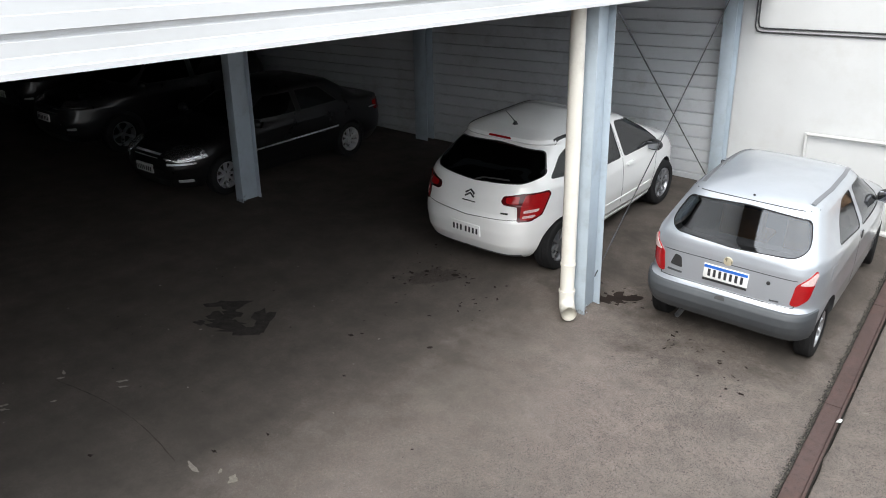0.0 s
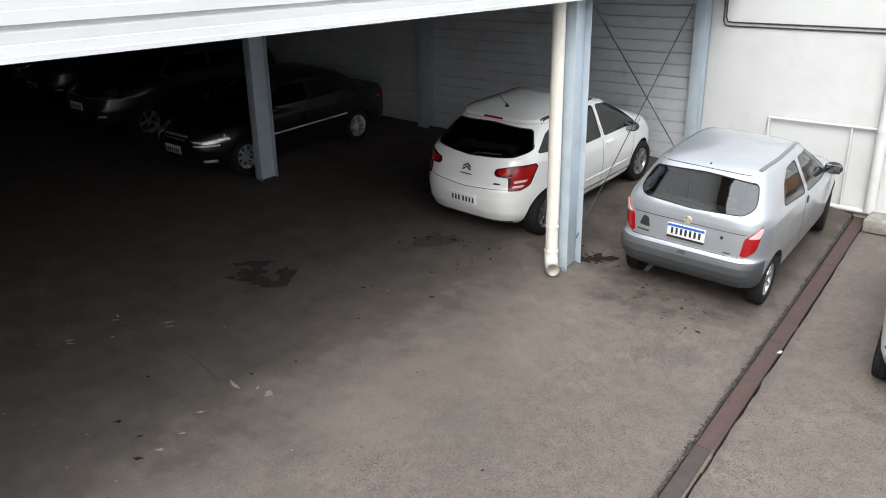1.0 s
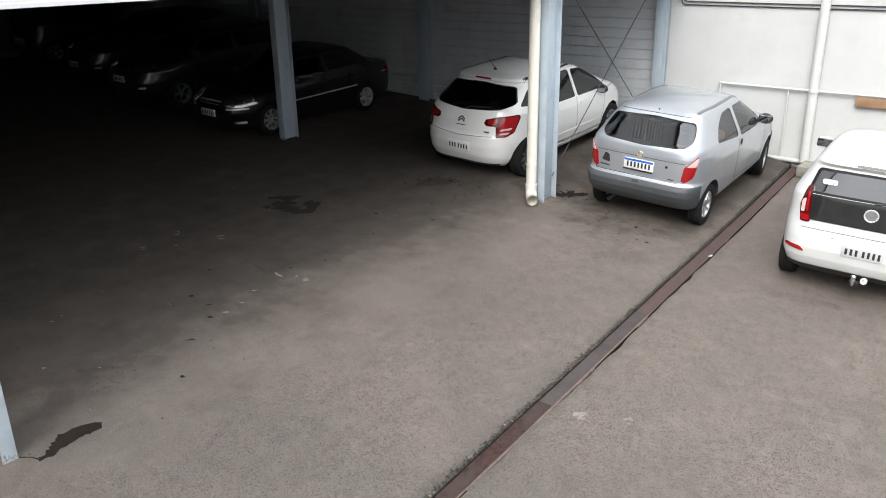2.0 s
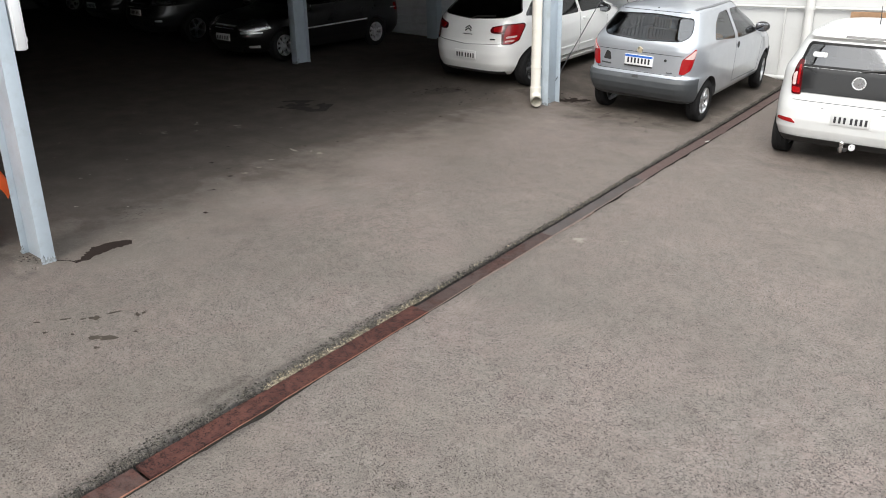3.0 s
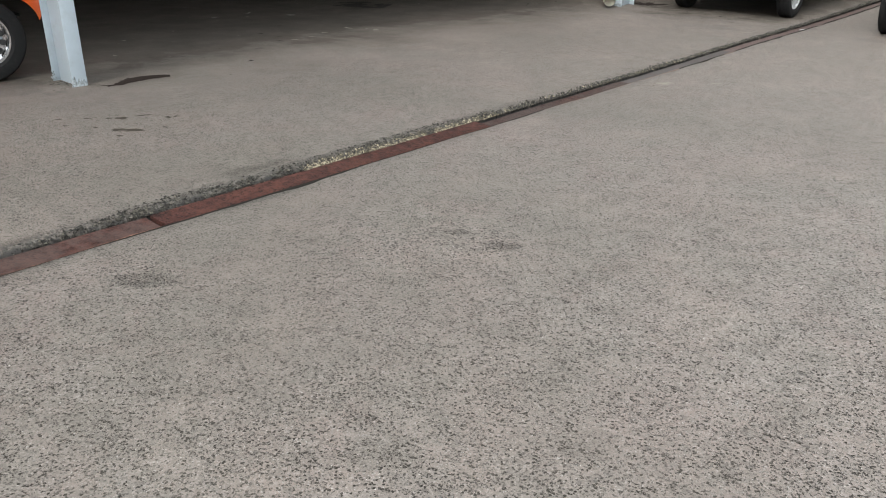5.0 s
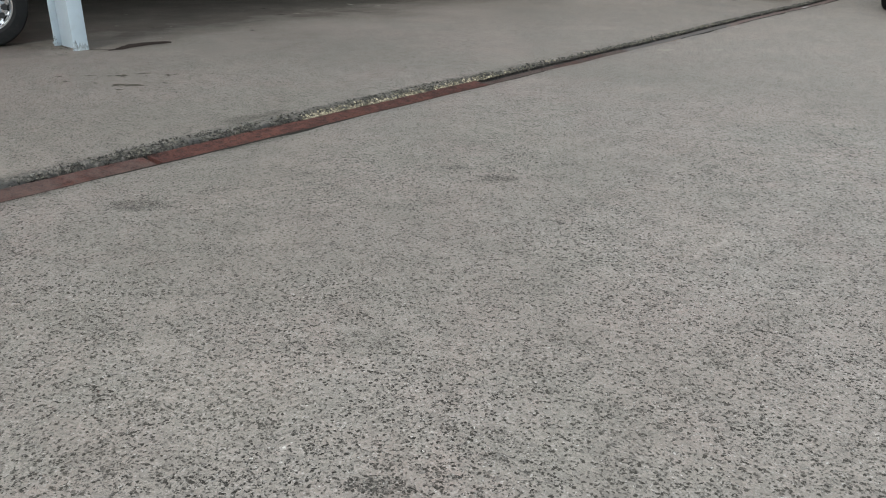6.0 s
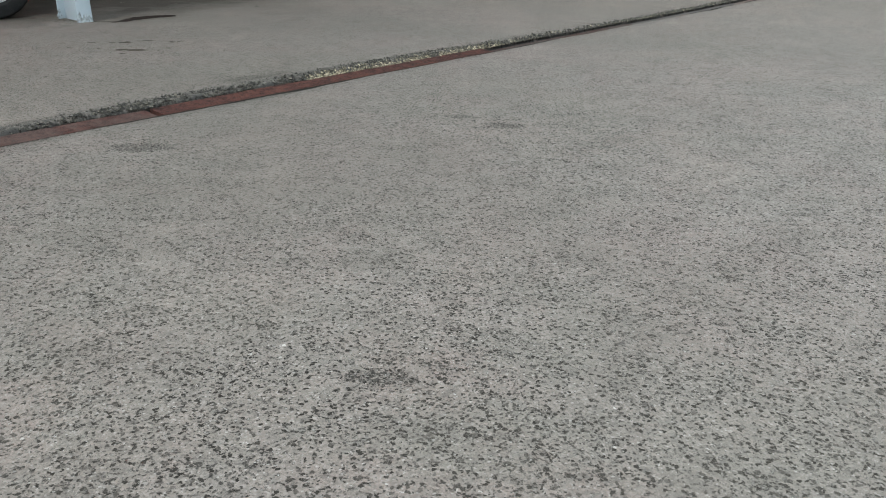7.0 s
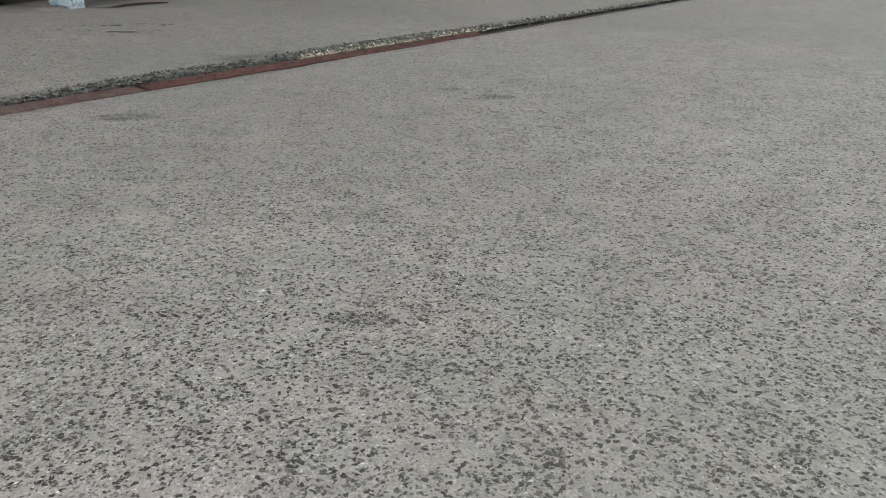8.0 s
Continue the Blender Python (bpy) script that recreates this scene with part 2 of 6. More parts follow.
    grime = math_node(n, l, "MAXIMUM", math_node(n, l, "MULTIPLY", west, 0.68), math_node(n, l, "MULTIPLY", east, 0.2))
    col = mixc(n, l, grime, col, (0.037, 0.033, 0.029))
    col = mixc(n, l, math_node(n, l, "MULTIPLY", trench_shade, 0.92), col, (0.014, 0.012, 0.011))
    # oil and water marks and one painted shadow: centre, half length, half width, turn, depth of tone
    wob = noise_node(n, l, 3.2, 5, 0.65, pos)
    wet_and_shade = None
    for cx, cy, a, c, turn, tone in STAINS_AND_SHADE:
        mp = n.new("ShaderNodeMapping")
        mp.vector_type = "TEXTURE"
        mp.inputs["Location"].default_value = (cx, cy, 0)
        mp.inputs["Rotation"].default_value = (0, 0, radians(turn))
        mp.inputs["Scale"].default_value = (a, c, 1)
        l.new(pos, mp.inputs["Vector"])
        ln = n.new("ShaderNodeVectorMath")
        ln.operation = "LENGTH"
        l.new(mp.outputs[0], ln.inputs[0])
        d = math_node(n, l, "ADD", ln.outputs["Value"], ramp(n, l, wob, 0.25, 0.75, -0.75, 0.75))
        d = math_node(n, l, "ADD", d, ramp(n, l, fine, 0.2, 0.8, -0.12, 0.12))
        s = math_node(n, l, "MULTIPLY", ramp(n, l, d, 0.90, 0.70), math_node(n, l, "MULTIPLY", ramp(n, l, math_node(n, l, "ADD", fine, math_node(n, l, "MULTIPLY", mid, 0.7)), 0.62, 0.85, 0.35, 1.0), tone))
        s = math_node(n, l, "MULTIPLY", s, ramp(n, l, g2, 0.30, 0.50, 0.40, 1.0))
        wet_and_shade = s if wet_and_shade is None else math_node(n, l, "MAXIMUM", wet_and_shade, s)
    col = mixc(n, l, wet_and_shade, col, (0.013, 0.010, 0.009))
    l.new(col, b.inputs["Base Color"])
    l.new(ramp(n, l, wet_and_shade, 0.0, 1.0, 0.68, 0.50), b.inputs["Roughness"])
    l.new(mul(ramp(n, l, pit, 0.0, 1.0, 0.5, 0.05), ramp(n, l, bay_shade, 0.0, 0.65, 1.0, 0.02)), b.inputs["Specular IOR Level"])
    h = math_node(n, l, "SUBTRACT", add(add(mul(fine, 0.5), mul(grit, 0.4)), mul(r3, 0.25)), mul(pit, 0.6))
    bump(n, l, b, mul(h, ramp(n, l, bay_shade, 0.0, 0.65, 1.0, 0.12)), 1.0, 0.007)
    return m


STAINS_AND_SHADE = [
    # the mark at (-3.50, -2.42) is the orange car's shade, painted in
    (-3.72, -0.72, 0.30, 0.07, 50, 0.25), (-3.50, -2.42, 0.75, 0.36, 10, 0.4),
    (-1.22, 4.82, 0.45, 0.24, 12, 0.30),
    (-1.9, 5.6, 0.5, 0.12, 10, 0.35), (-4.9, 5.5, 0.5, 0.2, 40, 0.5), (0.9, 5.0, 0.6, 0.14, 5, 0.3),
]
LOOSE = [(1.345, -2.13, 0.10, 0.055, 35), (1.12, -2.13, 0.07, 0.04, 30), (0.585, -3.28, 0.15, 0.075, 30),
         (-0.36, -2.15, 0.06, 0.30, 2), (0.03, -2.40, 0.07, 0.35, 3), (0.05, -3.5, 0.08, 0.5, 3), (2.41, -3.72, 0.07, 0.035, 40)]
ASPHALT = asphalt_mat()


def rust_mat(name, base, dark, orange, black=0.5, worn=0.0, sheen=0.0):
    """Scaling rust: red brown plates of scale, black pitting, orange bloom and bare worn streaks."""
    m, n, l, b = node_mat(name)
    pos = n.new("ShaderNodeNewGeometry").outputs["Position"]
    big = noise_node(n, l, 3.0, 5, 0.65, pos)
    mid = noise_node(n, l, 22.0, 5, 0.7, pos)
    fine = noise_node(n, l, 95.0, 4, 0.7, pos)
    col = mixc(n, l, ramp(n, l, mid, 0.3, 0.7), dark, base)
    col = mixc(n, l, ramp(n, l, big, 0.50, 0.68, 0.0, 0.7), col, orange)
    col = mixc(n, l, ramp(n, l, fine, 0.55, 0.72, 0.0, 0.5), col, orange)
    hole = math_node(n, l, "ADD", fine, ramp(n, l, mid, 0.3, 0.7, -0.12, 0.12))
    hole = ramp(n, l, hole, 0.50, 0.38, 0.0, black)
    col = mixc(n, l, hole, col, (0.012, 0.009, 0.009))
    if worn:
        col = mixc(n, l, ramp(n, l, math_node(n, l, "ADD", big, math_node(n, l, "MULTIPLY", mid, 0.4)), 0.60, 0.75, 0.0, worn), col, (0.055, 0.050, 0.048))
    l.new(col, b.inputs["Base Color"])
    b.inputs["Roughness"].default_value = 0.8 - sheen * 0.42
    b.inputs["Metallic"].default_value = sheen * 0.5
    b.inputs["Specular IOR Level"].default_value = 0.12 + sheen * 0.25
    bump(n, l, b, math_node(n, l, "SUBTRACT", fine, hole), 0.8 - sheen * 0.4, 0.004)
    return m


RUST = rust_mat("rusty_steel_plate", (0.072, 0.030, 0.025), (0.038, 0.018, 0.016), (0.098, 0.042, 0.032), 0.9)
RUST_GREY = rust_mat("trodden_rusty_plate", (0.085, 0.036, 0.029), (0.046, 0.023, 0.020), (0.125, 0.055, 0.040), 0.6, 0.5)
RUST_BROWN = rust_mat("brown_steel_plate", (0.066, 0.034, 0.029), (0.040, 0.025, 0.022), (0.088, 0.041, 0.033), 0.5, 0.55)
RUST_PALE = rust_mat("rubbed_edge_iron", (0.200, 0.095, 0.065), (0.105, 0.050, 0.040), (0.27, 0.14, 0.10), 0.4)
RUST_DARK = surface("worn_steel_plate", (0.072, 0.062, 0.060), 0.7, 0.1, 0.35, 5, 60, (0.070, 0.042, 0.036), 0.6, 0.4, spec=0.2)
MAUVE = rust_mat("weathered_steel_plate", (0.115, 0.074, 0.068), (0.075, 0.052, 0.048), (0.130, 0.070, 0.058), 0.3, 0.3, 0.4)
SANDED = rust_mat("sanded_edge_iron", (0.185, 0.145, 0.125), (0.120, 0.092, 0.082), (0.200, 0.140, 0.112), 0.3)
# near-black: the shade in the drain's gaps is put into this colour
TRENCH = surface("drain_gap_shade", (0.018, 0.016, 0.014), 0.9, 0, 0.3, 6, 50, spec=0.1)
DAMP = surface("damp_asphalt", (0.058, 0.049, 0.040), 0.85, 0, 0.4, 14, 90, bump_s=0.3, spec=0.15)
OIL_FADED = surface("faded_oil", (0.040, 0.035, 0.032), 0.9, 0, 0.5, 12, 90, (0.05, 0.045, 0.04), 0.8, bump_s=0.3, spec=0.12)
OIL = surface("oil_soaked_asphalt", (0.020, 0.014, 0.012), 0.9, 0, 0.3, 8, 90, bump_s=0.3, spec=0.12)
GUM = surface("pale_paint_fleck", (0.235, 0.212, 0.180), 0.8, 0, 0.35, 40, 120)


def rubble_mat(name, low, high):
    m, n, l, b = node_mat(name)
    geo = n.new("ShaderNodeNewGeometry")
    fine = noise_node(n, l, 160.0, 3, 0.6, geo.outputs["Position"])
    col = mixc(n, l, math_node(n, l, "POWER", geo.outputs["Random Per Island"], 2.6), low, high)
    col = mixc(n, l, ramp(n, l, fine, 0.4, 0.7, 0.0, 0.5), col, low)
    l.new(col, b.inputs["Base Color"])
    b.inputs["Roughness"].default_value = 0.95
    bump(n, l, b, fine, 0.5, 0.003)
    return m


RUBBLE = rubble_mat("crumbled_asphalt", (0.010, 0.009, 0.008), (0.140, 0.126, 0.104))
RUBBLE_PALE = rubble_mat("yellowed_grout", (0.060, 0.052, 0.036), (0.46, 0.40, 0.29))
WHITE_SHEET = surface("white_metal_sheet", (0.61, 0.62, 0.63), 0.45, 0.0, 0.05, 0.8, 30, (0.45, 0.44, 0.42), 0.18)
GREY_SHEET = surface("grey_metal_sheet", (0.64, 0.66, 0.69), 0.5, 0.0, 0.12, 0.9, 30, (0.22, 0.21, 0.20), 0.35)
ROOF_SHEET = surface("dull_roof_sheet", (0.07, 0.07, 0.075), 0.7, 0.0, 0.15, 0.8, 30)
STEEL_BLUE = surface("pale_blue_steel_paint", (0.42, 0.485, 0.545), 0.5, 0.0, 0.12, 2.2, 50, (0.24, 0.24, 0.235), 0.35)
STEEL_BASE = surface("flaking_steel_foot", (0.38, 0.42, 0.45), 0.8, 0.0, 0.6, 22, 110, (0.035, 0.035, 0.03), 1.0, 0.8)
WHITE_PLASTER = surface("white_plaster", (0.52, 0.525, 0.525), 0.85, 0.0, 0.07, 0.9, 40, (0.42, 0.41, 0.39), 0.35, 0.25)
GREY_PLASTER = surface("grey_plaster", (0.30, 0.29, 0.28), 0.85, 0.0, 0.15, 0.7, 40, (0.2, 0.2, 0.19), 0.4, 0.25)
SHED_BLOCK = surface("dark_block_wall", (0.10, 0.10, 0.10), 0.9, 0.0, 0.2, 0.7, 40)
PVC = surface("cream_pvc", (0.76, 0.73, 0.66), 0.4, 0.0, 0.07, 1.4, 30, (0.35, 0.31, 0.24), 0.35)
WHITE_PIPE = surface("white_painted_pipe", (0.55, 0.55, 0.54), 0.5, 0.0, 0.07, 2, 30, (0.4, 0.38, 0.34), 0.3)
CABLE = surface("black_cable", (0.03, 0.03, 0.032), 0.6)
WIRE = surface("steel_wire", (0.07, 0.07, 0.075), 0.45, 0.6)
CONCRETE = surface("mossy_concrete", (0.27, 0.26, 0.23), 0.9, 0, 0.35, 6, 60, (0.09, 0.10, 0.06), 0.8, 0.6)
WOOD = surface("weathered_plank", (0.35, 0.21, 0.12), 0.8, 0, 0.3, 5, 60, (0.12, 0.08, 0.05), 0.5, 0.4)
TYRE = surface("tyre_rubber", (0.013, 0.013, 0.014), 0.85, 0, 0.25, 8, 60, (0.07, 0.063, 0.056), 0.18, 0.3, spec=0.25)
ALLOY = surface("silver_alloy", (0.50, 0.51, 0.53), 0.3, 0.85, 0.1, 9, 60, (0.15, 0.14, 0.13), 0.25)
BLACK_PLASTIC = surface("black_plastic", (0.022, 0.022, 0.023), 0.55, 0, 0.15, 6, 60)
GREY_PLASTIC = surface("grey_bumper_plastic", (0.060, 0.066, 0.073), 0.55, 0, 0.12, 3, 80, (0.25, 0.24, 0.22), 0.10, 0.15)
RAIL_GREY = surface("dark_roof_strip", (0.13, 0.135, 0.145), 0.5, 0, 0.1, 6, 60)
GLOSS_BLACK = paint("gloss_black_panel", (0.006, 0.006, 0.007), 0, 0, 0.3, 0.02, 0.45)
SEAM = surface("panel_line", (0.03, 0.03, 0.032), 0.8, 0, 0.1)
CABIN = surface("dark_cabin_cloth", (0.045, 0.045, 0.048), 0.9, 0, 0.2, 6, 60)
SEAT = surface("grey_seat_cloth", (0.10, 0.10, 0.105), 0.9, 0, 0.25, 8, 80)
SEAT_TAN = surface("tan_seat_cloth", (0.34, 0.19, 0.08), 0.9, 0, 0.25, 8, 80)
GLASS_CLEAR = glass("window_glass", (0.55, 0.58, 0.58), 0.03, 1.8)
GLASS_DARK = glass("tinted_window_glass", (0.05, 0.05, 0.055))
GLASS_FILM = glass("mirror_film_glass", (0.30, 0.31, 0.32), 0.02, 2.0)
GLASS_SMOKE = glass("smoked_reflecting_glass", (0.08, 0.08, 0.085), 0.03, 2.3)
LAMP_CLEAR = glass("lamp_cover", (0.97, 0.97, 0.97))
RED_LENS = lens_mat("red_lamp_lens", (0.38, 0.008, 0.011))
RED_DEEP = lens_mat("deep_red_lamp_lens", (0.085, 0.004, 0.006))
PINK_LENS = lens_mat("pale_lamp_lens", (0.78, 0.58, 0.56))
MIRROR = surface("mirror_glass", (0.35, 0.36, 0.38), 0.06, 1.0, 0.05, 20, 60)
FRIT = surface("black_glass_edge", (0.010, 0.010, 0.011), 0.5, 0, 0.1, 6, 60, spec=0.25)
WHITE_LENS = lens_mat("clear_lamp_lens", (0.75, 0.76, 0.78))
CHROME = surface("chrome", (0.78, 0.78, 0.79), 0.12, 1.0, 0.05, 20, 60)
HEADLAMP = lens_mat("headlamp_reflector", (0.88, 0.89, 0.91), 0.2)
HEADLAMP.node_tree.nodes["Principled BSDF"].inputs["Metallic"].default_value = 1.0
for nd in HEADLAMP.node_tree.nodes:
    if nd.type == "BUMP":
        nd.inputs["Strength"].default_value, nd.inputs["Distance"].default_value = 0.8, 0.003
BRIGHT_TRIM = surface("bright_trim", (0.85, 0.86, 0.88), 0.3, 0.5, 0.05, 20, 60)
ALLOY_DARK = surface("dark_alloy", (0.28, 0.285, 0.30), 0.3, 0.8, 0.15, 9, 60)
ALLOY_BRIGHT = surface("polished_alloy", (0.72, 0.73, 0.75), 0.3, 0.6, 0.1, 9, 60)
GOLD = surface("gold_badge", (0.66, 0.60, 0.44), 0.3, 0.6, 0.1, 20, 60)
PLATE = surface("plate_enamel", (0.78, 0.78, 0.77), 0.4, 0, 0.05, 12, 60)
PLATE_GREY = surface("grey_plate_enamel", (0.52, 0.53, 0.53), 0.4, 0, 0.05, 12, 60)
PLATE_INK = surface("plate_ink", (0.025, 0.025, 0.03), 0.5)
PLATE_BLUE = surface("plate_blue_band", (0.02, 0.13, 0.55), 0.4)
PAINT_WHITE = paint("white_car_paint", (0.80, 0.80, 0.79), 0, 0, 0.35, 0.04)
# white paint darkened to offset the strong light on the small hatchback
PAINT_TONED_DOWN = paint("toned_down_white_car_paint", (0.57, 0.58, 0.58), 0, 0, 0.4, 0.08, 0.7)
PAINT_SILVER = paint("silver_car_paint", (0.46, 0.49, 0.535), 0.6, 0.3, 0.34, 0.06)
PAINT_BLACK = paint("black_car_paint", (0.004, 0.004, 0.005), 0, 0, 0.3, 0.01, 0.4)
PAINT_DARK = paint("dark_grey_car_paint", (0.012, 0.013, 0.015), 0.2, 0.2, 0.3, 0.02, 0.5)
PAINT_ORANGE = paint("orange_car_paint", (0.92, 0.15, 0.02), 0, 0, 0.35, 0.03)


# ---- mesh helpers ----
def finish(bm, angle=38):
    bmesh.ops.recalc_face_normals(bm, faces=bm.faces)
    for f in bm.faces:
        f.smooth = True
    for e in bm.edges:
        if len(e.link_faces) == 2 and e.calc_face_angle(0) > radians(angle):
            e.smooth = False
    return bm


def mesh_of(name, bm, material, angle=38, recalc=True):
    if recalc:
        finish(bm, angle)
    me = bpy.data.meshes.new(name)
    bm.to_mesh(me)
    bm.free()
    for mt in material if isinstance(material, (list, tuple)) else [material]:
        me.materials.append(mt)
    return me


def part(name, bm, material, parent=None, label="", angle=38, recalc=True):
    ob = new(name, mesh_of(name, bm, material, angle, recalc))
    if parent is not None:
        ob.parent = parent
    if label:
        ob["label"] = label
    return ob


def add_box(bm, x0, x1, y0, y1, z0, z1, bevel=0.0):
    vs = [bm.verts.new((x, y, z)) for z in (z0, z1) for y in (y0, y1) for x in (x0, x1)]
    fs = [bm.faces.new([vs[i] for i in q]) for q in ((0, 2, 3, 1), (4, 5, 7, 6), (0, 1, 5, 4), (2, 6, 7, 3), (0, 4, 6, 2), (1, 3, 7, 5))]
    if bevel:
        es = list({e for f in fs for e in f.edges})
        bmesh.ops.bevel(bm, geom=es, offset=bevel, segments=2, affect="EDGES", profile=0.5)
    return bm


def box(x0, x1, y0, y1, z0, z1, bevel=0.0):
    return add_box(bmesh.new(), x0, x1, y0, y1, z0, z1, bevel)


def add_tube(bm, pts, r, seg=14, cap=True):
    """A round tube along points."""
    pts = [Vector(p) for p in pts]
    rings = []
    side = None
    for i, p in enumerate(pts):
        d = (pts[min(i + 1, len(pts) - 1)] - pts[max(i - 1, 0)]).normalized()
        if side is None:
            side = d.orthogonal().normalized()
        side = (side - d * side.dot(d)).normalized()
        up = d.cross(side)
        rr = r[i] if isinstance(r, (list, tuple)) else r
        rings.append([bm.verts.new(p + rr * (math.cos(a) * side + math.sin(a) * up)) for a in (2 * math.pi * k / seg for k in range(seg))])
    for a, b in zip(rings, rings[1:]):
        for k in range(seg):
            bm.faces.new((a[k], a[(k + 1) % seg], b[(k + 1) % seg], b[k]))
    if cap:
        bm.faces.new(rings[0][::-1])
        bm.faces.new(rings[-1])
    return bm


def tube(pts, r, seg=14, cap=True):
    return add_tube(bmesh.new(), pts, r, seg, cap)


def add_lathe(bm, profile, seg=40, axis="x", centre=(0, 0, 0)):
    """Turns a closed (along, radius) profile about an axis."""
    c = Vector(centre)
    rings = []
    for k in range(seg):
        a = 2 * math.pi * k / seg
        ring = []
        for s, r in profile:
            p = {"x": (s, r * math.cos(a), r * math.sin(a)), "y": (r * math.cos(a), s, r * math.sin(a)), "z": (r * math.cos(a), r * math.sin(a), s)}[axis]
            ring.append(bm.verts.new(c + Vector(p)))
        rings.append(ring)
    n = len(profile)
    for k in range(seg):
        a, b = rings[k], rings[(k + 1) % seg]
        for i in range(n):
            bm.faces.new((a[i], a[(i + 1) % n], b[(i + 1) % n], b[i]))
    return bm


def extrude_profile(pts, length, along="x"):
    """A thin sheet: an open 2D profile (depth, height) run along a length."""
    bm = bmesh.new()
    rows = []
    for s in (0, length):
        rows.append([bm.verts.new((s, d, z) if along == "x" else (d, s, z)) for d, z in pts])
    for i in range(len(pts) - 1):
        bm.faces.new((rows[0][i], rows[1][i], rows[1][i + 1], rows[0][i + 1]))
    return bm


def thing(name, place, label, category, group="", kind=""):
    ob = new(name)
    ob.matrix_world = place
    return tagged(ob, label, category, group, kind)


# ---- ground ----
def smooth(t):
    t = min(1.0, max(0.0, t))
    return t * t * (3 - 2 * t)


def drain_x(y):
    return -0.190 - 0.0555 * y


def base_z(x, y):
    xc, yc = min(12, max(-22, x)), min(13, max(-14, y))
    z = -0.102 - 0.0438 * xc + 0.0179 * yc
    z += 0.13 * smooth((yc - 6.0) / 3.6) * smooth((xc + 8.5) / 4.0) * smooth((-0.3 - xc) / 1.5)
    return z + 0.13 * smooth((yc - 4.9) / 1.5) * smooth((-2.9 - xc) / 0.9) * smooth((xc + 8.2) / 2.5)


def ground_z(x, y):
    o = x - drain_x(y)
    z = base_z(x, y) - 0.045 * math.exp(-(o / 0.5) ** 2)
    # a low crumbled bank heaved up on the shed side of the drain
    bank = (0.55 + 0.6 * noise.noise((y * 0.9, 5, 0))) * smooth((y + 6.5) / 2) * (1.0 - 0.75 * smooth((y + 0.3) / 1.2))
    z += 0.026 * max(0.0, bank) * math.exp(-((o + 0.165) / 0.055) ** 2)
    return z + 0.012 * noise.noise((x * 0.35, y * 0.35, 0)) + 0.004 * noise.noise((x * 1.7, y * 1.7, 3))


def build_ground():
    offs = [-300, -120, -60, -35] + list(np.arange(-22, -6, 0.5)) + list(np.arange(-6, -0.6, 0.2)) + list(np.arange(-0.6, -0.26, 0.06)) + [-0.25, -0.21, -0.18, -0.155]
    offs += [-0.132, -0.118, -0.110, -0.096, 0.0, 0.084, 0.088, 0.098] + list(np.arange(0.16, 0.6, 0.08)) + list(np.arange(0.6, 6, 0.2)) + list(np.arange(6, 14, 0.6)) + [30, 60, 120, 300]
    ys = [-300, -120, -60, -30] + list(np.arange(-16, -6, 0.5)) + list(np.arange(-6, 5, 0.04)) + list(np.arange(5, 13, 0.2)) + [20, 40, 80, 160, 300]
    bm = bmesh.new()
    grid = []
    for y in ys:
        row = []
        for o in offs:
            x = drain_x(max(-16, min(13, y))) + o
            z = ground_z(x, y)
            if -13 < y < 10.7:
                if -0.111 < o < 0.087:
                    z -= 0.075 if o > -0.10 else 0.026
                if o == -0.118:
                    z -= 0.008
                if -0.133 <= o <= -0.109:
                    x += 0.024 * noise.noise((y * 7, 0, 0)) + 0.016 * noise.noise((y * 23, 4, 0))
                if -0.26 < o <= -0.132:
                    z += 0.010 * noise.noise((y * 9, 8 + o * 20, 0)) + 0.005 * noise.noise((y * 31, 2 + o * 40, 0))
                if o in (0.088, 0.098):
                    x += 0.002 + 0.032 * (smooth((y + 2.8) / 0.5) * smooth((-1.8 - y) / 0.4) + 0.6 * smooth((y - 1.8) / 0.3) * smooth((8.5 - y) / 0.5)) * (0.7 + noise.noise((y * 3.1, 7, 0))) + 0.03 * max(0.0, noise.noise((y * 2.6, 2, 0))) + 0.006 * noise.noise((y * 19, 6, 0))
            row.append(bm.verts.new((x, y, z)))
        grid.append(row)
    for a, b in zip(grid, grid[1:]):
        for i in range(len(offs) - 1):
            bm.faces.new((a[i], a[i + 1], b[i + 1], b[i]))
    for f in bm.faces:
        f.smooth = True
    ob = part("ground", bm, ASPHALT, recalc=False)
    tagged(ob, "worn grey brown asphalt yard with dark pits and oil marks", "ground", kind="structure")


build_ground()


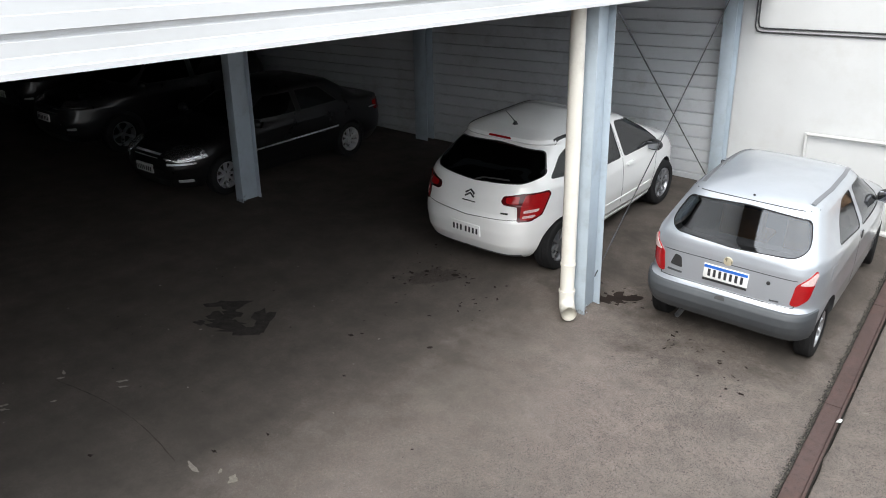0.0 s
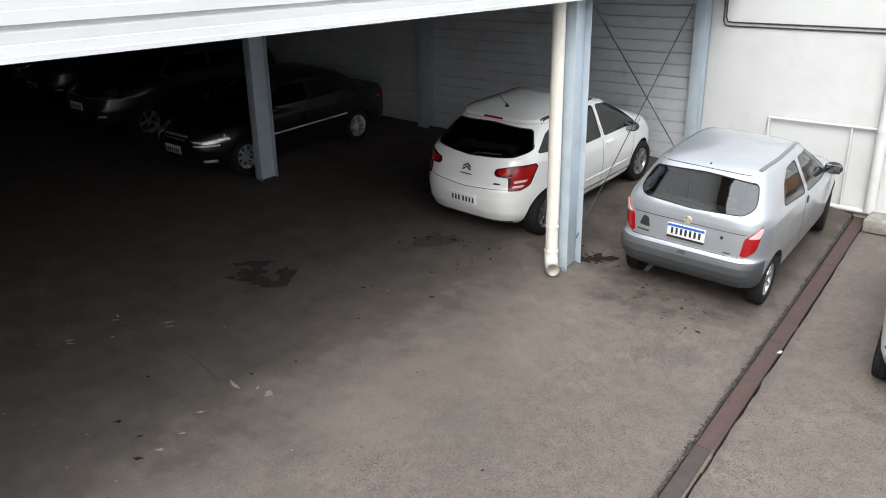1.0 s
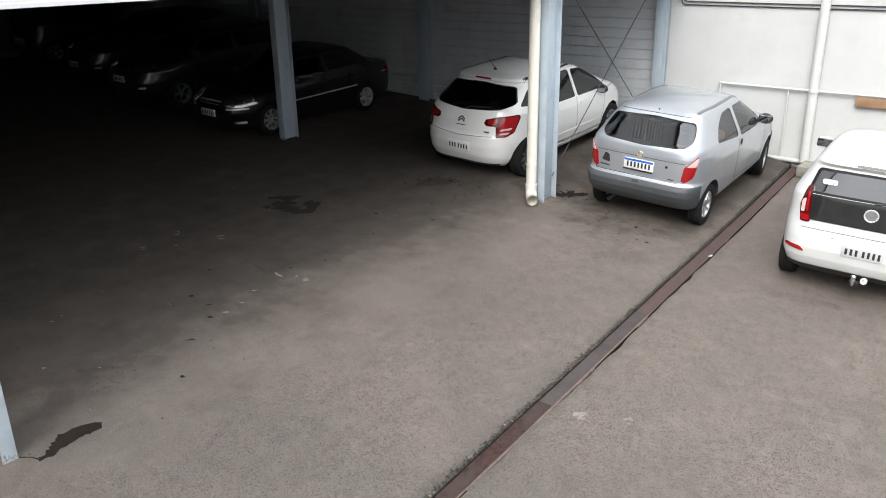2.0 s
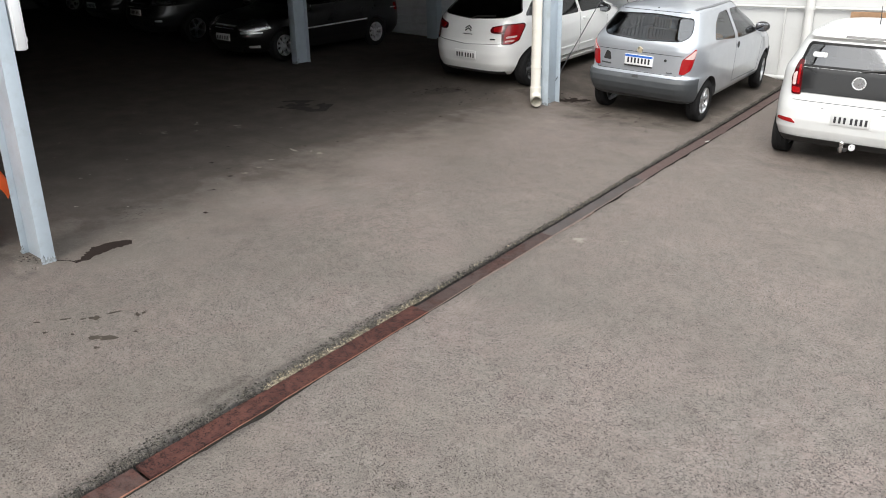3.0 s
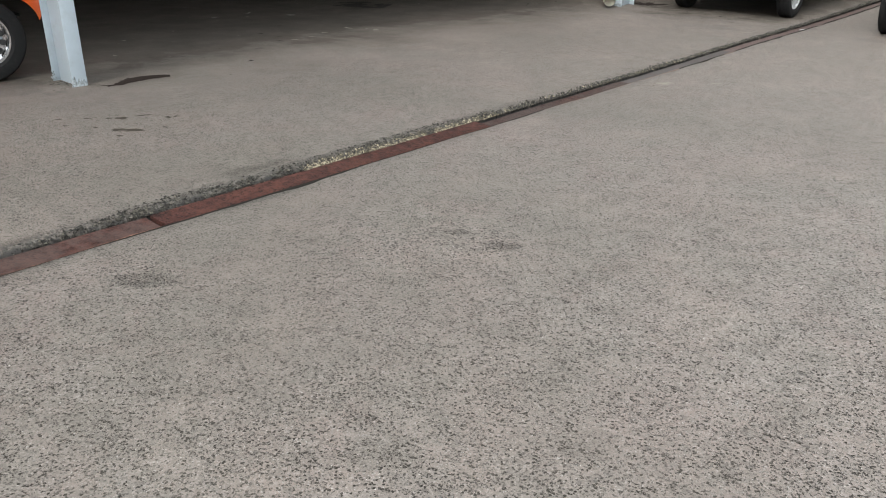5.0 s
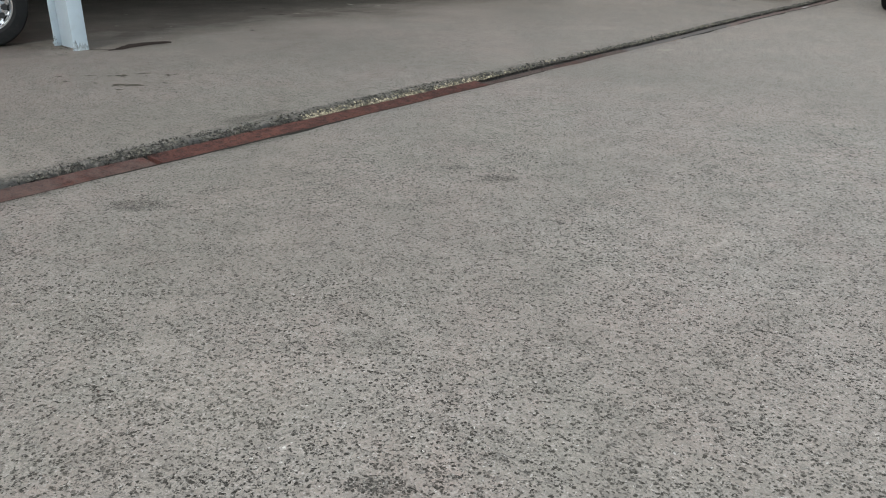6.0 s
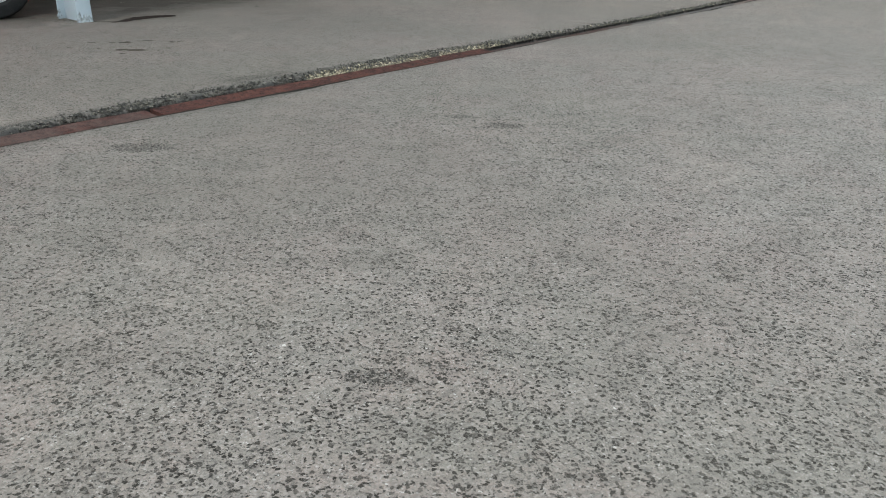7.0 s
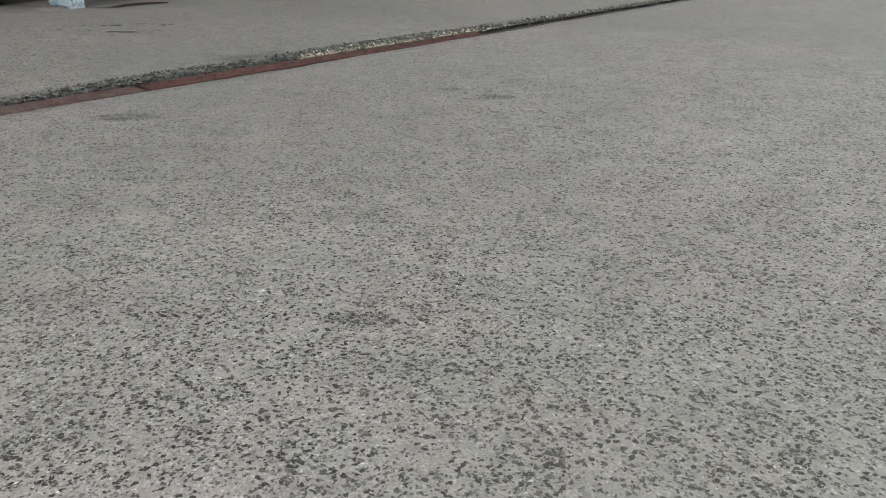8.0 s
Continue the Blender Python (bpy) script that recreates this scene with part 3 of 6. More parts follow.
# ---- drain cover in the yard ----
def build_drain():
    holder = thing("drain_cover", pose(0, 0, 0), "rusty steel drain plates let into the asphalt", "drain", kind="structure")
    joints = [-13, -11, -9, -7.0, -5.0, -2.91, -0.47, 1.5, 3.66, 5.9, 8.32, 10.45]
    rng = random.Random(4)

    def strip(a, b, section, lift, wear=0.0, steps=12):
        bm = bmesh.new()
        rows = []
        for i in range(steps + 1):
            y = a + (b - a) * i / steps
            row = []
            for o, dz in section:
                w = wear * noise.noise((y * 6, o * 3, 5)) if o == section[0][0] else 0.0
                x = drain_x(y) + o + w
                z = ground_z(drain_x(y), y) - 0.0438 * o + dz + lift * (i / steps - 0.5) + 0.003 * noise.noise((x * 3, y * 3, 9))
                row.append(bm.verts.new((x, y, z)))
            rows.append(row)
        for r0, r1 in zip(rows, rows[1:]):
            for i in range(len(r0)):
                bm.faces.new((r0[i], r0[(i + 1) % len(r0)], r1[(i + 1) % len(r0)], r1[i]))
        bm.faces.new(rows[0][::-1])
        bm.faces.new(rows[-1])
        return bm
    for k, (a, b) in enumerate(zip(joints, joints[1:])):
        gap = 0.010 if abs(a + 2.91) > 0.01 else 0.026
        west = -0.102 if k < 6 else -0.094
        tilt, sink = (0.002, 0.008) if k < 6 else (0.0, 0.030)
        section = [(o, dz - sink - tilt * (o + 0.02) / 0.07) for o, dz in ((west, -0.024), (west, -0.002), (west + 0.005, 0.002), (-0.070, 0.001), (-0.020, 0.0), (0.046, 0.001), (0.051, -0.002), (0.051, -0.022))]
        plate_mat = RUST_GREY if k < 5 else RUST if k == 5 else RUST_BROWN if k == 6 else RUST_DARK if k == 7 else MAUVE
        part("drain_plate", strip(a + gap, b, section, rng.uniform(-0.006, 0.006), 0.006, 40), plate_mat, holder)
    for a, b in zip((-13, -6.1, -2.91, -0.47, 3.66, 6.0), (-6.1, -2.91, -0.47, 3.66, 6.0, 10.45)):
        section = ((0.056, -0.05), (0.056, -0.012), (0.060, -0.008), (0.078, -0.008), (0.082, -0.012), (0.082, -0.05))
        part("edge_iron", strip(a + 0.006, b, section, 0.004, 0.0, 40), RUST_PALE if b < 0 else SANDED if b < 4 else MAUVE, holder)
    # dark strips flush with the asphalt, painting the shade beside the plates
    for a, b, wide in ((-13, 0.1, 0.150), (2.3, 3.3, 0.092), (3.6, 6.2, 0.094), (6.4, 10.45, 0.092)):
        part("edge_gap_shade", strip(a, b, ((0.0825, -0.05), (0.0825, 0.002), (wide, -0.001), (wide, -0.05)), 0, 0, 60), TRENCH, holder)
    part("trench_bed", strip(-13, 10.45, ((-0.125, -0.09), (-0.125, -0.068), (0.084, -0.068), (0.084, -0.09)), 0, 0, 60), TRENCH, holder)

    # crumbled edge on the shed side
    for mat, lo, hi, count, nm in ((RUBBLE, -6, 10.2, 20000, "crumbled_edge"), (RUBBLE_PALE, -1.95, 4.0, 4500, "pale_crumbled_edge")):
        bm = bmesh.new()
        for _ in range(count):
            y = rng.uniform(lo, hi)
            thick = (0.40 + 0.6 * (noise.noise((y * 1.3, 3, 0)) + 0.5)) * (1.0 - 0.62 * smooth((y + 0.3) / 0.8)) * (0.45 + 0.55 * smooth((y + 4.0) / 1.6))
            if mat is RUBBLE and rng.random() > (0.2 + 0.75 * thick) * (1.0 if y < -0.2 else 0.95 + 0.5 * noise.noise((y * 3.1, 7, 1))):
                continue
            s = rng.choice((0.003, 0.004, 0.005, 0.006, 0.009)) * rng.uniform(0.8, 1.3 if y < 0 else 1.0)
            x = drain_x(y) - (0.104 + abs(rng.gauss(0, 0.036 * thick + 0.016)))
            if y > -0.2:
                s = rng.choice((0.004, 0.006, 0.008, 0.011))
                x = drain_x(y) - 0.096 - abs(rng.gauss(0, 0.017 + 0.010 * noise.noise((y * 5, 2, 6))))
            if mat is RUBBLE_PALE:
                s = rng.choice((0.004, 0.006, 0.008, 0.011))
                x = drain_x(y) - 0.098 - abs(rng.gauss(0, 0.014))
                if noise.noise((y * 6, 1, 2)) < -0.35 or rng.random() < min(0.93, (y + 0.7) * 1.2):
                    continue
            z = ground_z(x, y) + s * 0.1 - max(0.0, (x - drain_x(y) + 0.125)) * 0.5
            vs = []
            for dx, dy, dz in ((1, 0, 0), (-1, 0, 0), (0, 1, 0), (0, -1, 0), (0, 0, 0.7), (0, 0, -0.6)):
                j = rng.uniform(0.6, 1.3)
                vs.append((x + dx * s * j + rng.uniform(-.3, .3) * s, y + dy * s * j, z + dz * s * j))
            vs = [bm.verts.new(v) for v in vs]
            for q in ((0, 2, 4), (2, 1, 4), (1, 3, 4), (3, 0, 4), (2, 0, 5), (1, 2, 5), (3, 1, 5), (0, 3, 5)):
                bm.faces.new([vs[i] for i in q])
        ob = part(nm, bm, mat, angle=20)
        tagged(ob, "crumbled " + ("yellowish grout" if mat is RUBBLE_PALE else "grey asphalt edge") + " along the drain plates", "rubble", kind="stuff")


build_drain()


# ---- marks and litter on the ground ----
def blot(bm, x, y, a, c, turn, rng, rough=0.35, lift=0.003):
    """A thin flake with a ragged outline lying on the ground."""
    n = 14
    ring = []
    ca, sa = math.cos(radians(turn)), math.sin(radians(turn))
    seed = rng.uniform(0, 50)
    for k in range(n):
        t = 2 * math.pi * k / n
        r = 1 + rough * 1.6 * noise.noise((math.cos(t) * 1.5 + seed, math.sin(t) * 1.5, 0))
        u, v = a * r * math.cos(t), c * r * math.sin(t)
        px, py = x + u * ca - v * sa, y + u * sa + v * ca
        ring.append(bm.verts.new((px, py, ground_z(px, py) + lift)))
    mid = bm.verts.new((x, y, ground_z(x, y) + lift * 1.2))
    for k in range(n):
        bm.faces.new((ring[k], ring[(k + 1) % n], mid))


def trail(curve, widths, ragged, seed):
    """A spill drawn out along a curve."""
    bm = bmesh.new()
    rows = []
    n = 44
    for i in range(n + 1):
        t = i / n
        p = curve(t)
        q = curve(min(1, t + 0.01)) - curve(max(0, t - 0.01))
        nn = Vector((-q.y, q.x)).normalized()
        w = float(np.interp(t, [k / (len(widths) - 1) for k in range(len(widths))], widths))
        row = []
        for s in (-1, -0.5, 0, 0.5, 1):
            o = s * w + (ragged * noise.noise((t * 9, s * 2 + seed, 0)) + ragged * 0.6 * noise.noise((t * 26, s * 3, seed)) if abs(s) == 1 else 0)
            x, y = p.x + nn.x * o, p.y + nn.y * o
            row.append(bm.verts.new((x, y, ground_z(x, y) + 0.003)))
        rows.append(row)
    for r0, r1 in zip(rows, rows[1:]):
        for k in range(4):
            bm.faces.new((r0[k], r0[k + 1], r1[k + 1], r1[k]))
    return bm


def spill_curve(t):
    return Vector((-2.86 - 0.13 * math.sin(t * 2.4) ** 1.5, -1.79 + 0.56 * t)) if t > 0 else Vector((-2.86, -1.79))


ob = part("oil_spill", trail(spill_curve, [0.010, 0.032, 0.056, 0.074, 0.080, 0.084, 0.084, 0.074, 0.045], 0.040, 3), OIL, recalc=False)
tagged(ob, "dark wet oil spill drawn out beside the steel column", "stain", "ground marks", "stuff")
ob = part("crack", trail(lambda t: Vector((-3.03 + 0.17 * t, -1.87 + 0.08 * t + 0.03 * math.sin(t * 3))), [0.008, 0.005, 0.007, 0.004], 0.006, 5), OIL, recalc=False)
tagged(ob, "thin dark crack running from the column foot", "crack", "ground marks", "stuff")
ob = part("crack", trail(lambda t: Vector((-6.15 + 1.85 * t, 1.62 + 0.12 * math.sin(t * 3.0))), [0.002, 0.006, 0.005, 0.002, 0.001, 0.004, 0.006, 0.003], 0.010, 8), DAMP, recalc=False)
tagged(ob, "long dark crack in the shed floor", "crack", "ground marks", "stuff")


STAIN_BLOTS = ((-6.20, 3.58, .20, .13, 40), (-6.02, 3.36, .16, .12, 20), (-5.85, 3.28, .22, .10, 30), (-5.62, 3.30, .22, .12, 30), (-5.66, 3.62, .10, .22, 40),
               (-5.98, 3.48, .12, .10, 0), (-6.08, 3.12, .07, .04, 10), (-5.50, 3.48, .08, .12, 30), (-6.35, 3.42, .06, .04, 0))


def ground_marks():
    rng = random.Random(12)
    dark, pale, damp, faded = bmesh.new(), bmesh.new(), bmesh.new(), bmesh.new()
    for x, y, a, c, turn in ((-4.42, .68, .05, .03, 20), (-4.1, .69, .04, .02, 50), (-3.84, .52, .06, .04, 30), (-3.59, .09, .06, .025, 60), (-3.06, -.36, .04, .03, 40),
                             (-4.68, 3.95, .05, .03, 10), (-4.62, 4.05, .03, .02, 10), (-3.9, 4.28, .05, .03, 40), (-5.16, 5.44, .05, .03, 0), (-5.02, 5.56, .06, .03, 0), (-4.67, 5.66, .07, .04, 20),
                             (-4.18, 3.37, .025, .02, 0), (-4.02, 2.33, .025, .02, 0), (-4.87, 1.25, .04, .025, 20), (-4.17, 1.91, .04, .02, 20),
                             (-1.81, -2.19, .045, .03, 40), (-1.86, -2.26, .03, .012, 60), (-1.78, -2.05, .06, .012, 70), (-1.95, -2.34, .035, .012, 60), (-1.63, -1.96, .025, .018, 0), (-1.62, -1.92, .02, .014, 0),
                             (-1.47, -2.29, .06, .04, 40), (-1.54, -2.35, .05, .025, 30), (-1.40, -2.41, .025, .014, 30), (-1.70, -2.42, .03, .01, 0), (-1.87, -2.53, .02, .012, 20), (-2.06, -2.5, .025, .012, 40), (-1.4, -2.11, .02, .012, 40)):
        k = .65 if x < -2.5 else 1.0
        blot(dark if x < -2.5 else damp, x, y, a * k, c * k, turn, rng, 0.6, 0.003 if x < -2.5 else 0.0016)
    for x, y, a, c, turn in ((-4.12, 1.68, .10, .03, 170), (-3.78, 1.79, .07, .04, 120), (-3.92, 1.78, .04, .02, 120), (-6.22, 1.73, .05, .02, 170), (-5.67, 2.01, .06, .03, 60), (-6.1, 1.13, .05, .02, 60),
                             (-5.83, 1.44, .03, .015, 60), (-4.0, 1.22, .05, .015, 60), (-3.81, .69, .05, .02, 50), (-3.86, .93, .05, .015, 50), (-6.04, 1.1, .05, .02, 50), (-6.15, 1.67, .05, .02, 50),
                             (-5.59, 1.95, .05, .02, 50), (-5.04, -.6, .03, .015, 50), (-4.19, -1.1, .03, .012, 50), (-.26, 5.89, .05, .015, 30), (0.06, 1.49, .075, .04, 40), (0.10, 1.44, .04, .03, 10), (0.43, 1.66, .05, .03, 20), (0.47, 1.60, .02, .02, 20), (0.62, 1.45, .02, .02, 20), (-1.97, 1.30, .05, .02, 50), (-1.84, 1.43, .06, .03, 60), (-1.70, 1.60, .04, .02, 40)):
        blot(pale, x, y, a * .8, c * .8, turn, rng, 0.7)
    for _ in range(46):
        blot(dark if rng.random() < .6 else pale, -3.2 + rng.uniform(-.24, .22), -1.97 + rng.gauss(0, .07), rng.uniform(.004, .014), rng.uniform(.004, .010), rng.uniform(0, 180), rng, 0.7, 0.004)
    for _ in range(26):
        blot(damp, rng.gauss(-3.6, .12), rng.gauss(-.78, .12), rng.uniform(.004, .016), rng.uniform(.004, .010), rng.uniform(0, 180), rng, 0.7)
    for _ in range(24):
        blot(dark, rng.gauss(-2.95, .15), rng.gauss(6.5, .12), rng.uniform(.006, .03), rng.uniform(.006, .02), rng.uniform(0, 180), rng, 0.7)
    for x, y, a, c, turn in STAIN_BLOTS:
        blot(faded, x, y, a, c, turn, rng, 0.55)
    for x, y, a, c, turn in ((-3.05, 6.30, .12, .05, 30), (-3.02, 6.46, .11, .09, 60), (-2.90, 6.56, .15, .06, 40), (-2.98, 6.40, .10, .05, 10)):
        blot(dark, x, y, a, c, turn, rng, 0.9)
    for _ in range(26):
        blot(dark, rng.uniform(-2.2, -1.2), rng.gauss(5.75, .2), rng.uniform(.005, .030), rng.uniform(.005, .016), rng.uniform(0, 180), rng, 0.7)
    for _ in range(40):
        blot(dark, rng.uniform(-5.6, -3.9), rng.gauss(5.5, .25), rng.uniform(.006, .030), rng.uniform(.005, .016), rng.uniform(0, 180), rng, 0.7)
    for _ in range(110):
        x, y = rng.uniform(-7.5, -1.5), rng.uniform(-1.2, 5.2)
        s = rng.uniform(.003, .009)
        blot(pale if rng.random() < .6 else dark, x, y, s * rng.uniform(1, 2), s, rng.uniform(0, 180), rng, 0.7)
    for bm, mat, nm, label in ((faded, OIL_FADED, "faded_oil_stain", "faded black oil stain on the shed floor"), (damp, DAMP, "damp_spots", "damp dark spots on the worn asphalt"), (dark, OIL, "oil_spots", "small dark oil drips scattered over the asphalt"), (pale, GUM, "paint_flecks", "pale flecks and scuffed paint bits on the asphalt")):
        tagged(part(nm, bm, mat, recalc=False), label, "stain", "ground marks", "stuff")
    bm = bmesh.new()
    z = ground_z(-0.42, 5.62) + 0.006
    vs = [bm.verts.new(p) for p in ((-.44, 5.59, z), (-.40, 5.60, z + .004), (-.395, 5.65, z + .008), (-.425, 5.66, z + .004))]
    up = [bm.verts.new(v.co + Vector((0, 0, .003))) for v in vs]
    bm.faces.new(vs[::-1])
    bm.faces.new(up)
    for k in range(4):
        bm.faces.new((vs[k], vs[(k + 1) % 4], up[(k + 1) % 4], up[k]))
    tagged(part("paper_scrap", bm, WHITE_PLASTER), "scrap of white paper lying beside the drain", "litter")


ground_marks()


# ---- shed: walls, roof, columns ----
WALL_Y = 10.40


def rib_profile(z0, z1, pitch, depth):
    """Overlapping horizontal sheets: a flat pan with a narrow groove at each step."""
    pts = [(0.0, z0)]
    z = z0
    while z < z1 - 1e-6:
        t = min(z + pitch, z1)
        h = t - z
        pts += [(-depth * 0.25, z + h * 0.45), (-depth * 0.55, z + h * 0.72), (-depth * 0.6, z + h * 0.86), (depth * 0.9, z + h * 0.88), (depth * 0.9, z + h * 0.975), (0.0, t)]
        z = t
    return pts


def ribbed_wall(name, x0, x1, z0, z1, label, y):
    bm = extrude_profile(rib_profile(z0, z1, 0.184, 0.034), x1 - x0)
    back = [bm.verts.new(p) for p in ((0, 0.1, z0), (x1 - x0, 0.1, z0), (x1 - x0, 0.1, z1), (0, 0.1, z1))]
    bm.faces.new(back)
    for v in bm.verts:
        v.co += Vector((x0, y, 0))
    ob = part(name, bm, GREY_SHEET, angle=15)
    return tagged(ob, label, "wall", kind="structure")


ribbed_wall("wall_north", -22.0, -3.33, -0.294, 4.2, "grey horizontally ribbed metal sheet wall closing the shed", WALL_Y)
ob = part("wall_white", box(-3.32, 15.0, WALL_Y + 0.02, WALL_Y + 0.32, -1.0, 6.0), WHITE_PLASTER)
tagged(ob, "white plastered wall with faint grey stains", "wall", kind="structure")
# added closing walls, coloured dark so little light bounces inside the shed
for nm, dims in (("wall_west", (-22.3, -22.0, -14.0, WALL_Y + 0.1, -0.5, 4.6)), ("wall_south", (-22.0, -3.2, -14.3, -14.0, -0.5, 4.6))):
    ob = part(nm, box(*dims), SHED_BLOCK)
    tagged(ob, "plain dark wall added to close the shed", "wall", kind="structure")
# unseen walls, added; the east one is sized to hold back low sky light
for nm, dims in (("unseen_yard_wall_south", (-3.2, 15.0, -20.3, -20.0, -2.0, 4.5)), ("unseen_yard_wall_east", (15.0, 15.3, -20.3, WALL_Y + 0.3, -2.0, 4.5))):
    ob = part(nm, box(*dims), GREY_PLASTER)
    tagged(ob, "plain grey wall out of view, added to close the yard", "wall", kind="structure")


# the sheet's dark colour is chosen to cut light bounced into the shed
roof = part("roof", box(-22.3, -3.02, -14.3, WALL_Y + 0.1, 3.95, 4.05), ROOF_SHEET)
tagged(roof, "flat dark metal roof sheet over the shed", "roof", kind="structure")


def fascia_profile():
    pts = [(-0.10, 3.35), (0.008, 3.35), (0.008, 3.380), (0.0, 3.384), (-0.002, 3.437), (-0.006, 3.440), (-0.004, 3.503)]
    z, depth = 3.51, 0.030
    for k in range(24):
        pts += [(-depth, z + 0.006), (-depth, z + 0.026), (0.004, z + 0.032), (0.002, z + 0.10), (-0.003, z + 0.103), (-0.004, z + 0.185)]
        z, depth = z + 0.19, 0.014
    pts += [(-0.012, 8.2), (-0.10, 8.2)]
    return pts


bm = extrude_profile(fascia_profile(), WALL_Y + 14.2, along="y")
for v in bm.verts:
    v.co += Vector((-2.9, -14.2, 0))
vs = [bm.verts.new(p) for p in ((-3.0, -14.2, 3.35), (-3.0, WALL_Y, 3.35), (-3.0, WALL_Y, 8.2), (-3.0, -14.2, 8.2))]
bm.faces.new(vs)
ob = part("roof_fascia", bm, WHITE_SHEET, angle=12)
tagged(ob, "white ribbed sheet metal fascia along the shed roof", "fascia", kind="structure")

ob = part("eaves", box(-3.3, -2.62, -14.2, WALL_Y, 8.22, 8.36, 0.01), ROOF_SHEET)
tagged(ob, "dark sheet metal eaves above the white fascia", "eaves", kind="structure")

# rafters under the roof
for y in (5.98, -1.93, -9.8):
    bm = bmesh.new()
    add_box(bm, -22, -3.1, y - 0.07, y + 0.07, 3.55, 3.562)
    add_box(bm, -22, -3.1, y - 0.006, y + 0.006, 3.56, 3.93)
    add_box(bm, -22, -3.1, y - 0.07, y + 0.07, 3.928, 3.94)
    ob = part("rafter", bm, STEEL_BLUE)
    tagged(ob, "pale blue steel rafter under the shed roof", "beam", "shed rafters", "structure")


def column(x, y, z0, z1, depth, width, turn, label, flange=0.012, taper=0.0, foot=True):
    """A rolled steel column: two flanges and a web, flaking at the foot. Depth runs along local x."""
    col = thing("steel_column", pose(x, y, 0, 0, 0, turn), label, "column", "shed columns")

    def slab(x0, x1, y0, y1, top_dx=0.0):
        bm = box(x0, x1, y0, y1, z0, z1, 0.003)
        if top_dx:
            for v in bm.verts:
                if v.co.z > (z0 + z1) / 2:
                    v.co.x += top_dx
        return bm
    h = depth / 2
    part("outer_flange", slab(h - flange, h, -width / 2, width / 2), STEEL_BLUE, col)
    part("inner_flange", slab(-h, -h + flange, -width / 2, width / 2, taper), STEEL_BLUE, col)
    bm = slab(-h + flange, h - flange, -0.005, 0.005)
    if taper:
        for v in bm.verts:
            if v.co.z > (z0 + z1) / 2 and v.co.x < 0:
                v.co.x += taper
    part("web", bm, STEEL_BLUE, col)
    if foot:
        rng = random.Random(int(abs(x * 100)))
        for sx in (-1, 1):
            # a scale of rust and lifted paint with a torn upper edge, on the outer face and round both edges
            bm = bmesh.new()
            k = 18
            line = [(sx * (h - flange), -width / 2 - 0.0015)] + [(sx * (h + 0.0015), -width / 2 - 0.0015 + (width + 0.003) * i / k) for i in range(k + 1)] + [(sx * (h - flange), width / 2 + 0.0015)]
            lo = [bm.verts.new((p, q, z0)) for p, q in line]
            hi = [bm.verts.new((p, q, z0 + 0.045 + rng.uniform(0.0, 0.045) + 0.03 * noise.noise((q * 40, sx, x)))) for p, q in line]
            for i in range(len(line) - 1):
                bm.faces.new((lo[i], lo[i + 1], hi[i + 1], hi[i]))
            part("flaking_foot", bm, STEEL_BASE, col, "flaking paint and rust at the foot")
        bm = bmesh.new()
        for _ in range(26):
            s = rng.uniform(0.006, 0.016)
            px, py, pz = -h + rng.uniform(0.0, 0.05), rng.choice((-1, 1)) * rng.uniform(width * .3, width * .6), z0 + 0.03 + rng.uniform(0.0, 0.10)
            vs = [bm.verts.new((px + d[0] * s * rng.uniform(.6, 1.3), py + d[1] * s * .5, pz + d[2] * s * rng.uniform(.6, 1.3))) for d in ((1, 0, 0), (-1, 0, 0), (0, 1, 0), (0, -1, 0), (0, 0, 1), (0, 0, -1))]
            for q in ((0, 2, 4), (2, 1, 4), (1, 3, 4), (3, 0, 4), (2, 0, 5), (1, 2, 5), (3, 1, 5), (0, 3, 5)):
                bm.faces.new([vs[i] for i in q])
        part("lifted_paint", bm, STEEL_BASE, col, "loose flakes of paint")
    return col


column(-3.215, -1.93, base_z(-3.25, -1.93) - 0.03, 3.6, 0.37, 0.115, 0, "pale blue steel column with flaking paint at its foot")
column(-3.14, 6.02, base_z(-3.14, 6.02) - 0.03, 3.6, 0.34, 0.16, 90, "pale blue steel column beside a cream rain pipe")
column(-8.82, 5.93, base_z(-8.82, 5.93) - 0.03, 3.6, 0.34, 0.16, 90, "pale blue steel column in the dark of the shed")
column(-3.40, WALL_Y - 0.13, base_z(-3.34, 10.2) - 0.03, 4.2, 0.2, 0.18, 90, "pale blue steel column at the end of the ribbed wall", foot=False)
column(-9.04, WALL_Y - 0.13, base_z(-9.04, 10.2) - 0.03, 4.0, 0.2, 0.30, 90, "steel column against the ribbed wall", foot=False)
column(-15.0, WALL_Y - 0.13, base_z(-15, 10.2) - 0.03, 4.0, 0.2, 0.30, 90, "steel column against the ribbed wall", foot=False)

# junction box on the near column
jb = thing("junction_box", pose(-3.05, -1.815, 1.73), "whitish metal junction box fixed to the steel column", "junction box")
part("box_body", box(-0.09, 0.045, -0.04, 0.03, 0.0, 0.40, 0.008), WHITE_SHEET, jb)
part("cover", box(-0.085, 0.040, 0.03, 0.042, 0.01, 0.39, 0.003), WHITE_SHEET, jb)
part("catch", box(0.02, 0.035, 0.04, 0.050, 0.06, 0.10, 0.002), WHITE_PIPE, jb)
part("hinge", box(-0.08, -0.06, 0.04, 0.05, 0.28, 0.34, 0.002), WHITE_PIPE, jb)

